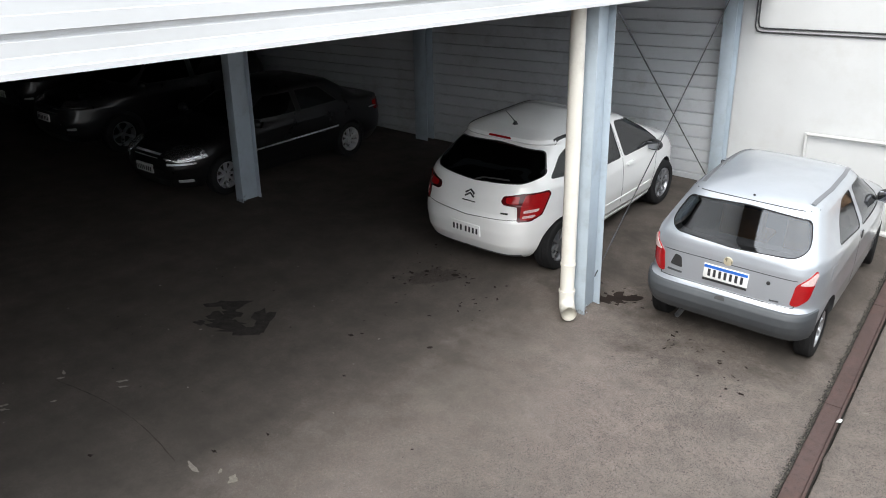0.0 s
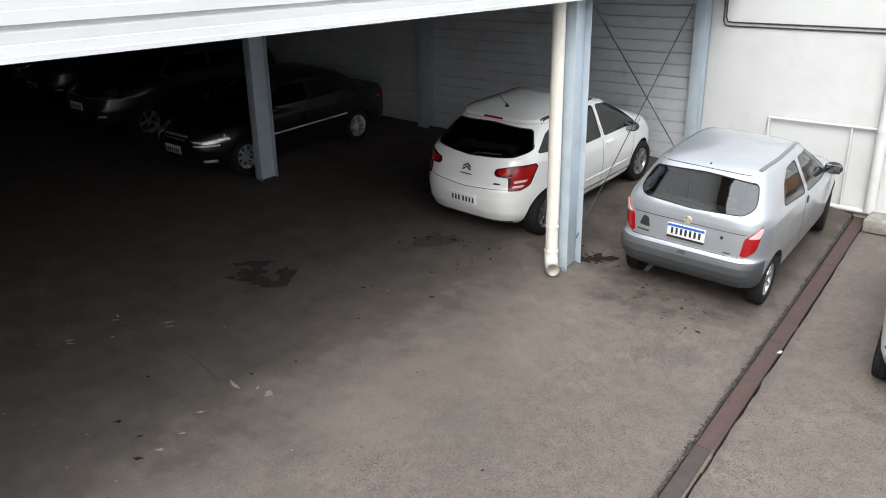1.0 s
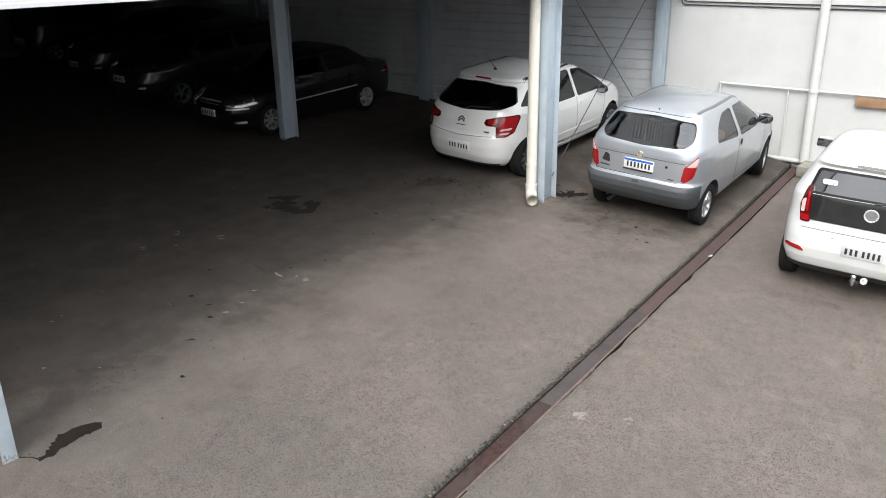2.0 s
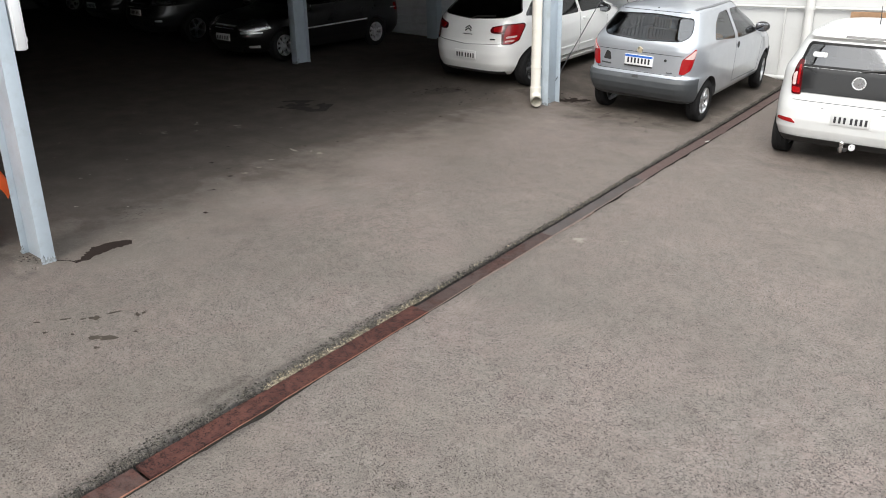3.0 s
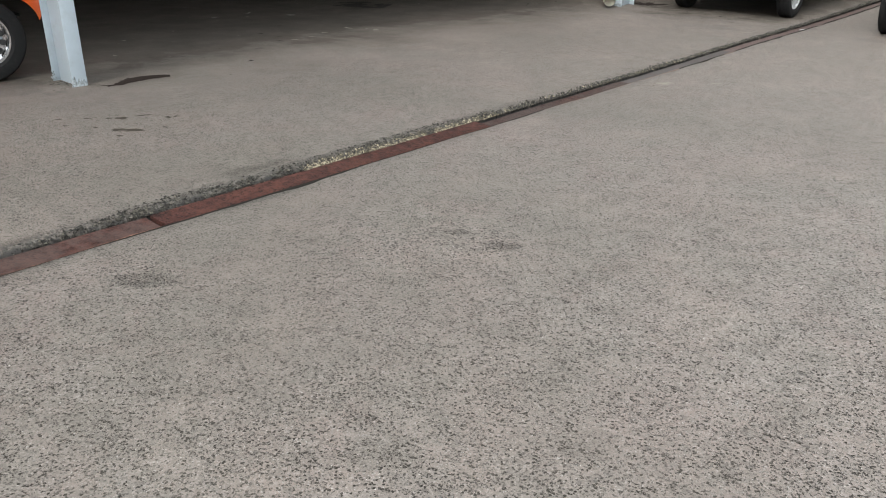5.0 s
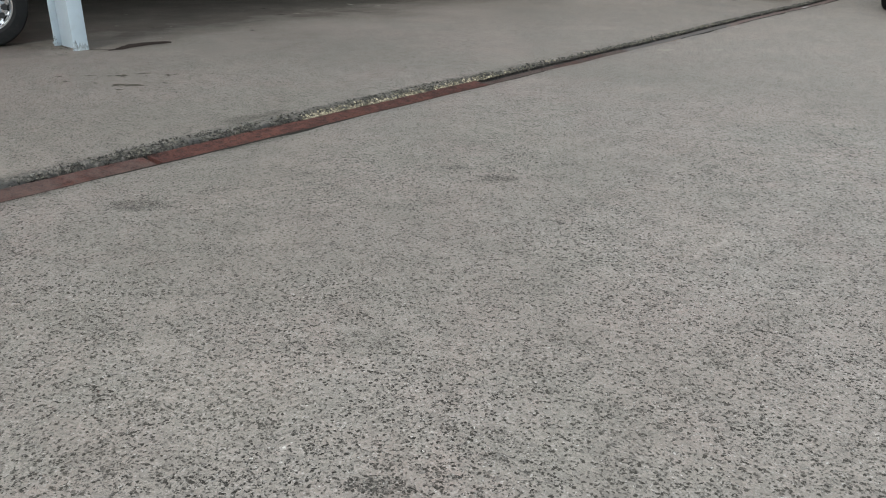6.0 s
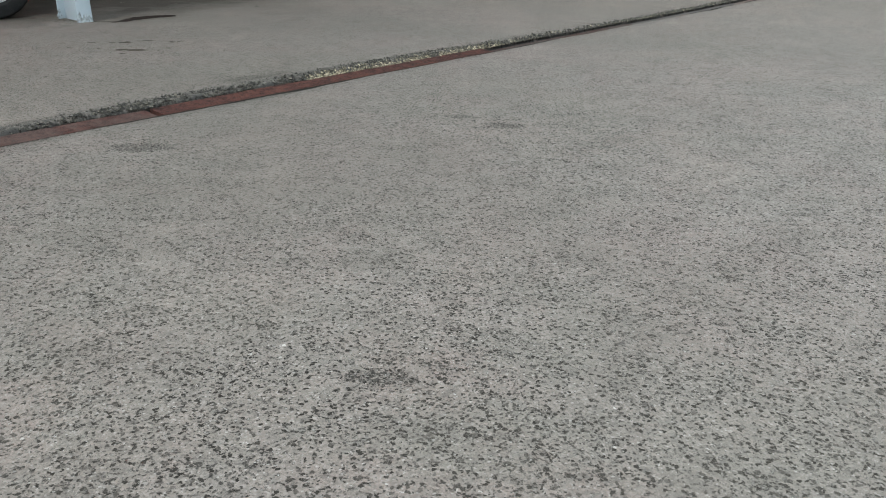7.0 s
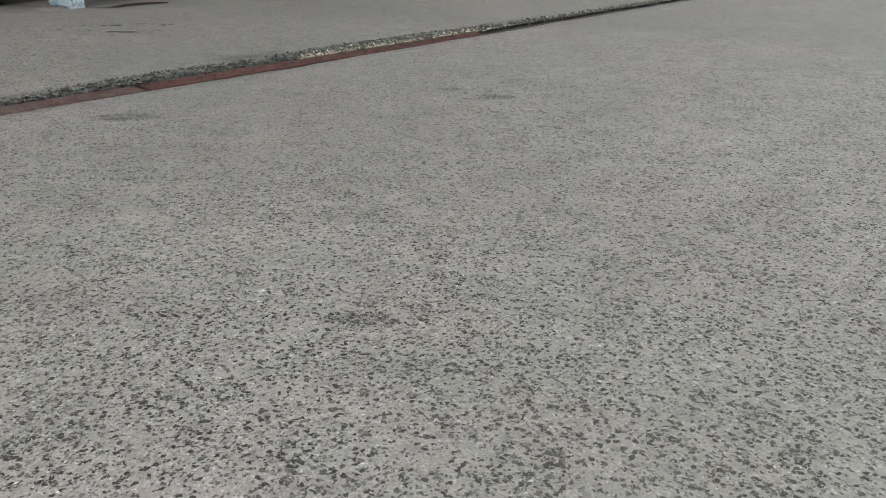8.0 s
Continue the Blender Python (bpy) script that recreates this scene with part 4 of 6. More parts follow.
# rain pipe with an elbow and open mouth
gz = base_z(-3.24, 5.76)
rp = thing("rain_pipe", pose(-3.22, 5.745, gz), "cream plastic rain pipe with an elbow at its foot", "rain pipe")
bm = tube([(0, 0, 0.22), (0, 0, 3.36 - gz)], 0.075, 24, False)
part("pipe", bm, PVC, rp)
arc = [(0.0, 0.0, 0.26)]
dx, dy = 0.62, -0.78
for k in range(9):
    a = math.pi / 2 * k / 8
    s = 0.115 * (1 - math.cos(a))
    arc.append((dx * s, dy * s, 0.20 - 0.115 * math.sin(a)))
arc.append((dx * 0.20, dy * 0.20, 0.083))
part("elbow", tube(arc, 0.082, 24, False), PVC, rp)
part("mouth_wall", tube([(dx * 0.10, dy * 0.10, 0.085), (dx * 0.199, dy * 0.199, 0.083)], 0.070, 24, False), PVC, rp)
bm = bmesh.new()
add_lathe(bm, [(0.0, 0.076), (0.0, 0.088), (0.03, 0.088), (0.03, 0.076)], 28, "z", (0, 0, 0.245))
part("collar", bm, PVC, rp)
bm = bmesh.new()
add_lathe(bm, [(0.0, 0.074), (0.0, 0.083), (0.02, 0.083), (0.02, 0.074)], 28, "z", (0, 0, 0.56))
part("pipe_clip", bm, PVC, rp)

# crossed wind braces between the front column and the wall column
for a, b in (((-3.1, 6.2, 3.34), (-3.1, 9.75, 0.42)), ((-3.1, 6.12, 0.50), (-3.1, 10.25, 4.05))):
    br = thing("wind_brace", pose(0, 0, 0), "thin dark steel brace rod crossing beside the ribbed wall", "brace", "crossed braces")
    part("rod", tube([a, b], 0.0065, 8), WIRE, br)
    d = (Vector(b) - Vector(a)).normalized()
    p = Vector(a) + d * 0.45
    part("turnbuckle", tube([p, p + d * 0.12], 0.010, 8), WIRE, br)

# ---- fittings on the white wall ----
wy = WALL_Y + 0.02
for nm, pts in (("wall_cable", [(-3.13, wy - 0.02, 5.9), (-3.12, wy - 0.02, 2.80), (-3.09, wy - 0.02, 2.735), (-3.03, wy - 0.02, 2.72), (2.0, wy - 0.02, 2.70), (8.9, wy - 0.02, 2.70)]),
                ("wall_cable", [(-3.09, wy - 0.02, 5.9), (-3.085, wy - 0.02, 2.86), (-3.06, wy - 0.02, 2.79), (-3.0, wy - 0.02, 2.775), (2.0, wy - 0.02, 2.755), (8.9, wy - 0.02, 2.755)])):
    ob = part(nm, tube(pts, 0.011, 8), CABLE)
    tagged(ob, "black cable clipped along the white wall", "cable", "wall cables")
gw = base_z(-1.0, 10.3)
pr = thing("pipe_rail", pose(0, 0, 0), "white painted pipe frame standing against the white wall", "pipe rail")
part("top_pipe", tube([(-2.25, wy - 0.06, 1.41), (-0.3, wy - 0.06, 1.40), (3.0, wy - 0.06, 1.40)], 0.022, 12), WHITE_PIPE, pr)
part("post", tube([(-2.25, wy - 0.06, gw), (-2.25, wy - 0.06, 1.43)], 0.022, 12), WHITE_PIPE, pr)
part("post", tube([(-1.08, wy - 0.06, gw - 0.05), (-1.08, wy - 0.06, 1.41)], 0.014, 12), WHITE_PIPE, pr)
part("bottom_pipe", tube([(-2.6, wy - 0.06, gw + 0.035), (3.0, wy - 0.06, gw - 0.05)], 0.04, 12), WHITE_PIPE, pr)
wp = thing("wall_pipe", pose(-0.67, wy - 0.10, 0), "white vertical rain pipe on the white wall", "rain pipe")
part("pipe", tube([(0, 0, gw + 0.02), (0, 0, 5.9)], 0.075, 20), WHITE_PIPE, wp)
bm = bmesh.new()
add_lathe(bm, [(0.0, 0.075), (0.0, 0.088), (0.05, 0.088), (0.05, 0.075)], 24, "z", (0, 0, 1.38))
part("collar", bm, WHITE_PIPE, wp)
bm = box(-0.62, -0.22, 9.75, 10.25, base_z(-0.4, 10) - 0.02, base_z(-0.4, 10) + 0.16, 0.02)
ob = part("concrete_block", bm, CONCRETE)
tagged(ob, "grey mossy concrete block beside the drain end", "block")
bm = box(-0.02, 1.9, wy - 0.075, wy + 0.01, 1.21, 1.36, 0.006)
ob = part("wall_plank", bm, WOOD)
tagged(ob, "weathered brown plank fixed on the white wall", "plank")


# ---- cars ----
from mathutils.bvhtree import BVHTree


def quadrant(w, ly, n, count):
    t = np.linspace(0, math.pi / 2, 400)
    x, y = w * np.cos(t) ** (2 / n), ly * np.sin(t) ** (2 / n)
    s = np.concatenate([[0], np.cumsum(np.hypot(np.diff(x), np.diff(y)))])
    at = np.linspace(0, s[-1], count + 1)
    return np.interp(at, s, x), np.interp(at, s, y)


def loop(w, yr, yf, nr, nf, count=40):
    """One level of a car body: a rounded outline, anticlockwise from the right side."""
    yc = (yr + yf) / 2
    fx, fy = quadrant(w, yf - yc, nf, count)
    bx, by = quadrant(w, yc - yr, nr, count)
    pts = [(fx[i], yc + fy[i]) for i in range(count)]
    pts += [(-fx[count - i], yc + fy[count - i]) for i in range(count)]
    pts += [(-bx[i], yc - by[i]) for i in range(count)]
    pts += [(bx[count - i], yc - by[count - i]) for i in range(count)]
    return pts


def stack(levels, top=None, count=40):
    """Joins outlines (z, w, yr, yf, nr, nf) into a closed skin; top rounds it off to a crown."""
    bm = bmesh.new()
    rows = [[bm.verts.new((x, y, z)) for x, y in loop(w, yr, yf, nr, nf, count)] for z, w, yr, yf, nr, nf in levels]
    if top:
        z0, w, yr, yf, nr, nf = levels[-1]
        yc = (yr + yf) / 2
        for u in (0.93, 0.85, 0.75, 0.63, 0.5, 0.36, 0.2):
            zz = top - (top - z0) * u ** 2.4
            rows.append([bm.verts.new((x, y, zz)) for x, y in loop(w * u, yc + (yr - yc) * u, yc + (yf - yc) * u, nr - (1 - u) * 2, nf - (1 - u) * 2, count)])
    n = len(rows[0])
    for a, b in zip(rows, rows[1:]):
        for i in range(n):
            bm.faces.new((a[i], a[(i + 1) % n], b[(i + 1) % n], b[i]))
    bm.faces.new(rows[0][::-1])
    bm.faces.new(rows[-1])
    return bm


def body_levels(spec, extra=34):
    zs = sorted(set([round(z, 3) for key in ("rear", "front", "width") for z, _ in spec[key]] + [round(v, 3) for v in np.linspace(spec["rear"][0][0], spec["rear"][-1][0], extra)]))

    def at(key, z):
        return float(np.interp(z, [a for a, _ in spec[key]], [b for _, b in spec[key]]))
    nf = spec.get("nf", 4.0)
    zc = spec.get("cowl_z", 1.0)
    return [(z, at("width", z), at("rear", z), at("front", z), spec.get("nr", 6.0), nf + (spec.get("nf_top", nf) - nf) * smooth((z - zc + .12) / .16)) for z in zs]


def cut(body, cutters, materials):
    """Takes the cutters away from the body."""
    col = bpy.data.collections.new("cutters")
    scene.collection.children.link(col)
    me = bpy.data.meshes.new("body")
    body.to_mesh(me)
    for m in materials:
        me.materials.append(m)
    ob = new("body_raw", me)
    obs = []
    for bm in cutters:
        bmesh.ops.recalc_face_normals(bm, faces=bm.faces)
        cm = bpy.data.meshes.new("cutter")
        bm.to_mesh(cm)
        bm.free()
        cm.materials.append(materials[1])
        c = bpy.data.objects.new("cutter", cm)
        col.objects.link(c)
        obs.append(c)
    md = ob.modifiers.new("cut", "BOOLEAN")
    md.operation, md.operand_type, md.collection, md.solver = "DIFFERENCE", "COLLECTION", col, "EXACT"
    md.material_mode = "TRANSFER"
    bpy.context.view_layer.update()
    dg = bpy.context.evaluated_depsgraph_get()
    res = bpy.data.meshes.new_from_object(ob.evaluated_get(dg))
    for o in [ob] + obs:
        bpy.data.objects.remove(o, do_unlink=True)
    bpy.data.collections.remove(col)
    bm = bmesh.new()
    bm.from_mesh(res)
    bpy.data.meshes.remove(res)
    return bm


def prism(outline, phi, d0, d1):
    """A solid from an outline seen from direction phi, running from depth d0 to d1 towards the viewer."""
    a = radians(phi)
    c, u = Vector((math.sin(a), -math.cos(a), 0)), Vector((math.cos(a), math.sin(a), 0))
    bm = bmesh.new()
    lo = [bm.verts.new(u * p + Vector((0, 0, q)) + c * d0) for p, q in outline]
    hi = [bm.verts.new(u * p + Vector((0, 0, q)) + c * d1) for p, q in outline]
    n = len(outline)
    for i in range(n):
        bm.faces.new((lo[i], lo[(i + 1) % n], hi[(i + 1) % n], hi[i]))
    bm.faces.new(lo[::-1])
    bm.faces.new(hi)
    return bm


def rounded(outline, r):
    """Rounds an outline's corners."""
    out, n = [], len(outline)
    for i in range(n):
        p, a, b = (Vector((*outline[k % n], 0)) for k in (i, i - 1, i + 1))
        da, db = (a - p), (b - p)
        ra, rb = min(r, da.length * 0.45), min(r, db.length * 0.45)
        s, e = p + da.normalized() * ra, p + db.normalized() * rb
        for k in range(5):
            t = k / 4
            q = s * (1 - t) ** 2 + p * 2 * t * (1 - t) + e * t ** 2
            out.append((q.x, q.y))
    return out


def dense(outline, step=0.05):
    out, n = [], len(outline)
    for i in range(n):
        a, b = Vector(outline[i]), Vector(outline[(i + 1) % n])
        k = max(1, int((b - a).length / step))
        out += [tuple(a + (b - a) * j / k) for j in range(k)]
    return out


def inset(outline, d):
    n, out = len(outline), []
    area = sum(outline[i][0] * outline[(i + 1) % n][1] - outline[(i + 1) % n][0] * outline[i][1] for i in range(n))
    sg = 1 if area > 0 else -1
    for i in range(n):
        a, b = Vector(outline[i - 1]), Vector(outline[(i + 1) % n])
        t = b - a
        if t.length < 1e-9:
            out.append(outline[i])
            continue
        t.normalize()
        out.append((outline[i][0] - sg * t.y * d, outline[i][1] + sg * t.x * d))
    return out


def flip(outline):
    return [(-u, v) for u, v in outline][::-1]


class Skin:
    """Lays things on a car's body surface, seen from a direction phi: 0 rear, 90 right, 180 front, or from the top."""

    def __init__(self, bm):
        self.tree = BVHTree.FromBMesh(bm)

    def hit(self, u, v, phi):
        if phi == "top":
            o, d = Vector((u, v, 5)), Vector((0, 0, -1))
        else:
            a = radians(phi)
            c = Vector((math.sin(a), -math.cos(a), 0))
            o, d = Vector((math.cos(a) * u, math.sin(a) * u, v)) + c * 9, -c
        p, nrm, _, _ = self.tree.ray_cast(o, d)
        if p is None:
            p, nrm, _, _ = self.tree.find_nearest(o + d * 8)
        return p, (nrm if nrm.dot(d) < 0 else -nrm)

    def patch(self, outline, phi, off=0.004, depth=0.012, r=0.03, rings=5):
        line = dense(rounded(outline, r) if r else outline, 0.03)
        cx, cy = sum(p[0] for p in line) / len(line), sum(p[1] for p in line) / len(line)
        bm = bmesh.new()
        rows = []
        for k in range(rings):
            t = 1 - k / rings
            row = []
            for u, v in line:
                p, n = self.hit(cx + (u - cx) * t, cy + (v - cy) * t, phi)
                row.append((p + n * off, n))
            rows.append([bm.verts.new(p) for p, _ in row])
            if k == 0:
                skirt = [bm.verts.new(p - n * depth) for p, n in row]
        p, n = self.hit(cx, cy, phi)
        mid = bm.verts.new(p + n * off)
        m = len(line)
        for a, b in zip([skirt] + rows, rows):
            for i in range(m):
                bm.faces.new((a[i], a[(i + 1) % m], b[(i + 1) % m], b[i]))
        for i in range(m):
            bm.faces.new((rows[-1][i], rows[-1][(i + 1) % m], mid))
        return bm

    def band(self, outline, phi, width, off=0.004, depth=0.014, r=0.03):
        line = dense(rounded(outline, r) if r else outline)
        inner = inset(line, width)
        bm = bmesh.new()
        a, b, c, d = [], [], [], []
        for (u, v), (s, t) in zip(line, inner):
            p, n = self.hit(u, v, phi)
            q, m = self.hit(s, t, phi)
            a.append(bm.verts.new(p - n * depth))
            b.append(bm.verts.new(p + n * off))
            c.append(bm.verts.new(q + m * off))
            d.append(bm.verts.new(q - m * depth))
        k = len(line)
        for r0, r1 in ((a, b), (b, c), (c, d)):
            for i in range(k):
                bm.faces.new((r0[i], r0[(i + 1) % k], r1[(i + 1) % k], r1[i]))
        return bm

    def ribbon(self, line, phi, width, off=0.003, closed=False, step=0.05):
        pts = []
        n = len(line)
        for i in range(n if closed else n - 1):
            a, b = Vector(line[i]), Vector(line[(i + 1) % n])
            k = max(1, int((b - a).length / step))
            pts += [a + (b - a) * j / k for j in range(k)]
        if not closed:
            pts.append(Vector(line[-1]))
        bm = bmesh.new()
        rows = []
        m = len(pts)
        for i, p in enumerate(pts):
            t = (pts[(i + 1) % m] - pts[i - 1]) if closed else (pts[min(i + 1, m - 1)] - pts[max(i - 1, 0)])
            t = t.normalized() if t.length else Vector((1, 0))
            nn = Vector((-t.y, t.x)) * width / 2
            row = []
            for s, o in ((-1, -0.004), (-0.9, off), (0.9, off), (1, -0.004)):
                q, nv = self.hit(p.x + nn.x * s, p.y + nn.y * s, phi)
                row.append(bm.verts.new(q + nv * o))
            rows.append(row)
        pairs = list(zip(rows, rows[1:])) + ([(rows[-1], rows[0])] if closed else [])
        for a, b in pairs:
            for i in range(3):
                bm.faces.new((a[i], a[i + 1], b[i + 1], b[i]))
        return bm


def shell(spec, zlo, zhi, ylo, yhi, off, skip=None):
    """A skin section of the body between heights and along a length, set proud of the body."""
    lv = [l for l in body_levels(spec, 60) if zlo - 1e-6 <= l[0] <= zhi + 1e-6]
    bm = bmesh.new()
    rows = []
    for k, (z, w, yr, yf, nr, nf) in enumerate(lv):
        o = off if 0 < k < len(lv) - 1 else 0.0
        row = []
        for x, y in loop(w + o, yr - o, yf + o, nr, nf, 60):
            row.append((x, y, z))
        rows.append(row)
    n = len(rows[0])
    keep = [i for i in range(n) if ylo <= rows[0][i][1] <= yhi and rows[0][i][0] * (skip or 0) >= 0]
    verts = {}

    def vert(k, i):
        if (k, i) not in verts:
            verts[(k, i)] = bm.verts.new(rows[k][i])
        return verts[(k, i)]
    ks = set(keep)
    for k in range(len(rows) - 1):
        for i in range(n):
            j = (i + 1) % n
            cy, cz = (rows[k][i][1] + rows[k][j][1]) / 2, (rows[k][i][2] + rows[k + 1][i][2]) / 2
            if any(math.hypot(cy - ya, cz - spec["tyre"][0]) < spec["arch"] + .012 for ya in spec["axles"]):
                continue
            if i in ks and j in ks:
                bm.faces.new((vert(k, i), vert(k, j), vert(k + 1, j), vert(k + 1, i)))
    return bm


def wheel_meshes(R, Rr, hw, spokes, rim_mat, style="spoke"):
    t = [(-hw * .75, Rr - .004), (-hw * .98, Rr + .02), (-hw, (R + Rr) / 2), (-hw * .93, R - .02), (-hw * .75, R - .003), (-hw * .28, R), (-hw * .26, R - .006),
         (-hw * .2, R - .006), (-hw * .18, R), (hw * .18, R), (hw * .2, R - .006), (hw * .26, R - .006), (hw * .28, R), (hw * .75, R - .003), (hw * .93, R - .02),
         (hw, (R + Rr) / 2), (hw * .98, Rr + .02), (hw * .75, Rr - .004)]
    tyre = mesh_of("tyre", add_lathe(bmesh.new(), t, 44), TYRE, 30)
    bm = bmesh.new()
    add_lathe(bm, [(-hw * .78, Rr - .002), (-hw * .78, Rr - .018), (hw * .3, Rr - .03), (hw * .72, Rr - .018), (hw * .82, Rr - .012), (hw * .84, Rr), (hw * .7, Rr + .002)], 44)
    if style == "spoke":
        for k in range(spokes):
            a = 2 * math.pi * k / spokes
            ca, sa = math.cos(a), math.sin(a)
            vs = []
            for rr, ww, x0, x1 in ((0.03, 0.028, hw * .15, hw * .62), (Rr * .5, 0.02, hw * .2, hw * .66), (Rr - .012, 0.034, hw * .3, hw * .74)):
                for s, xx in ((-1, x0), (1, x0), (.6, x1), (-.6, x1)):
                    vs.append(bm.verts.new((xx, ca * rr - sa * ww * s, sa * rr + ca * ww * s)))
            for b0 in (0, 4):
                for i in range(4):
                    bm.faces.new((vs[b0 + i], vs[b0 + (i + 1) % 4], vs[b0 + 4 + (i + 1) % 4], vs[b0 + 4 + i]))
        add_lathe(bm, [(hw * .1, 0.001), (hw * .1, .055), (hw * .62, .05), (hw * .7, .035), (hw * .72, 0.001)], 24)
    else:
        add_lathe(bm, [(hw * .3, .001), (hw * .3, Rr * .45), (hw * .45, Rr * .62), (hw * .35, Rr * .8), (hw * .3, Rr - .02), (hw * .2, Rr - .02), (hw * .2, .001)], 36)
        for k in range(spokes):
            a = 2 * math.pi * k / spokes
            add_lathe(bm, [(hw * .3, .001), (hw * .3, .022), (hw * .42, .018), (hw * .42, .001)], 10, "x", (0, math.cos(a) * Rr * .72, math.sin(a) * Rr * .72))
        add_lathe(bm, [(hw * .3, .001), (hw * .3, .07), (hw * .75, .055), (hw * .85, .001)], 24)
    rim = mesh_of("rim", bm, rim_mat, 30)
    hub = mesh_of("wheel", add_lathe(bmesh.new(), [(-hw * .6, .001), (-hw * .6, Rr - .04), (-hw * .1, Rr - .04), (-hw * .05, .001)], 30), BLACK_PLASTIC, 30)
    return hub, tyre, rim


def add_wheels(car, spec):
    R, hw = spec["tyre"]
    hub, tyre, rim = wheel_meshes(R, spec["rim"], hw, spec["spokes"], spec.get("rim_mat", ALLOY), spec.get("style", "spoke"))
    for ya in spec["axles"]:
        for sx in (1, -1):
            w = new("wheel", hub)
            w.parent = car
            steer = spec.get("steer", 0) if ya > 1.5 else 0
            w.matrix_basis = pose(sx * (spec["track"] - hw), ya, R - 0.006, 13 * ya, 0, (0 if sx > 0 else 180) + steer)
            for nm, me in (("tyre", tyre), ("rim", rim)):
                c = new(nm, me)
                c.parent = w


def number_plate(car, skin, z0, width=0.40, height=0.13, x=0.0, phi=0, enamel=None, band=False, chars=7):
    p, _ = skin.hit(x, z0 + height / 2, phi)
    lo, _ = skin.hit(x, z0, phi)
    hi, _ = skin.hit(x, z0 + height, phi)
    y = min(lo.y, hi.y, p.y) if phi == 0 else max(lo.y, hi.y, p.y)
    s = -1 if phi == 0 else 1
    bm = box(x - width / 2, x + width / 2, min(y + s * .012, y - s * .01), max(y + s * .012, y - s * .01), z0, z0 + height, 0.004)
    pl = part("number_plate", bm, enamel or PLATE, car)
    f = y + s * 0.012
    if band:
        part("plate_band", box(x - width / 2 + .004, x + width / 2 - .004, min(f, f + s * .002), max(f, f + s * .002), z0 + height - .03, z0 + height - .003), PLATE_BLUE, pl)
    step = width * 0.86 / chars
    for k in range(chars):
        cx = x - width * .43 + step * (k + .5) + (0.012 if k > 2 else -0.006) * (not band)
        part("plate_bar", box(cx - step * .25, cx + step * .25, min(f, f + s * .002), max(f, f + s * .002), z0 + .024, z0 + height - .038), PLATE_INK, pl)
    return pl


def add_seats(car, y_front, y_rear, z, half, mat):
    for sx in (-1, 1):
        bm = box(sx * half * .48 - .24, sx * half * .48 + .24, y_front - .05, y_front + .45, z, z + .16, .05)
        add_box(bm, sx * half * .48 - .23, sx * half * .48 + .23, y_front - .16, y_front - .03, z + .1, z + .62, .05)
        add_box(bm, sx * half * .48 - .13, sx * half * .48 + .13, y_front - .17, y_front - .09, z + .62, z + .80, .03)
        part("seat", bm, mat, car)
    bm = box(-half + .12, half - .12, y_rear, y_rear + .45, z, z + .15, .05)
    add_box(bm, -half + .12, half - .12, y_rear - .12, y_rear + .02, z + .1, z + .56, .05)
    part("rear_bench", bm, SEAT, car)
    bm = box(-half + .08, half - .08, y_front + 1.0, y_front + 1.35, z + .25, z + .42, .05)
    part("dashboard", bm, BLACK_PLASTIC, car)
    bm = bmesh.new()
    add_lathe(bm, [(-.012, .165), (0, .178), (.012, .165), (0, .152)], 28, "y", (-half * .48, y_front + .82, z + .46))
    part("steering_wheel", bm, BLACK_PLASTIC, car)


def door_mirror(car, x, y, z, mat, sx):
    bm = bmesh.new()
    bmesh.ops.create_uvsphere(bm, u_segments=20, v_segments=12, radius=1.0)
    for v in bm.verts:
        v.co = Vector((v.co.x * .105, max(v.co.y, -0.45) * .075, v.co.z * .072))
    for v in bm.verts:
        v.co += Vector((sx * (x + .10), y, z))
    h = part("door_mirror", bm, mat, car, "", 50)
    part("mirror_arm", box(*sorted((sx * (x - .05), sx * (x + .04))), y - .02, y + .03, z - .055, z - .02, .008), BLACK_PLASTIC, h)
    bm = box(sx * (x + .10) - .085, sx * (x + .10) + .085, y - .042, y - .036, z - .052, z + .052, .01)
    part("mirror_glass", bm, MIRROR, h)


def stand(x, y, yaw, wb, half):
    """The pose of a car whose rear axle stands over (x, y), resting on the ground."""
    a = radians(yaw)
    f, r = Vector((-math.sin(a), math.cos(a), 0)), Vector((math.cos(a), math.sin(a), 0))

    def on(p):
        return Vector((p.x, p.y, ground_z(p.x, p.y)))
    c = Vector((x, y, 0))
    rl, rr, fc = on(c - r * half), on(c + r * half), (on(c + f * wb - r * half) + on(c + f * wb + r * half)) / 2
    rc = (rl + rr) / 2
    fy = (fc - rc).normalized()
    rx = (rr - rl)
    rx = (rx - fy * rx.dot(fy)).normalized()
    up = rx.cross(fy)
    m = Matrix((rx, fy, up)).transposed().to_4x4()
    m.translation = rc
    return m


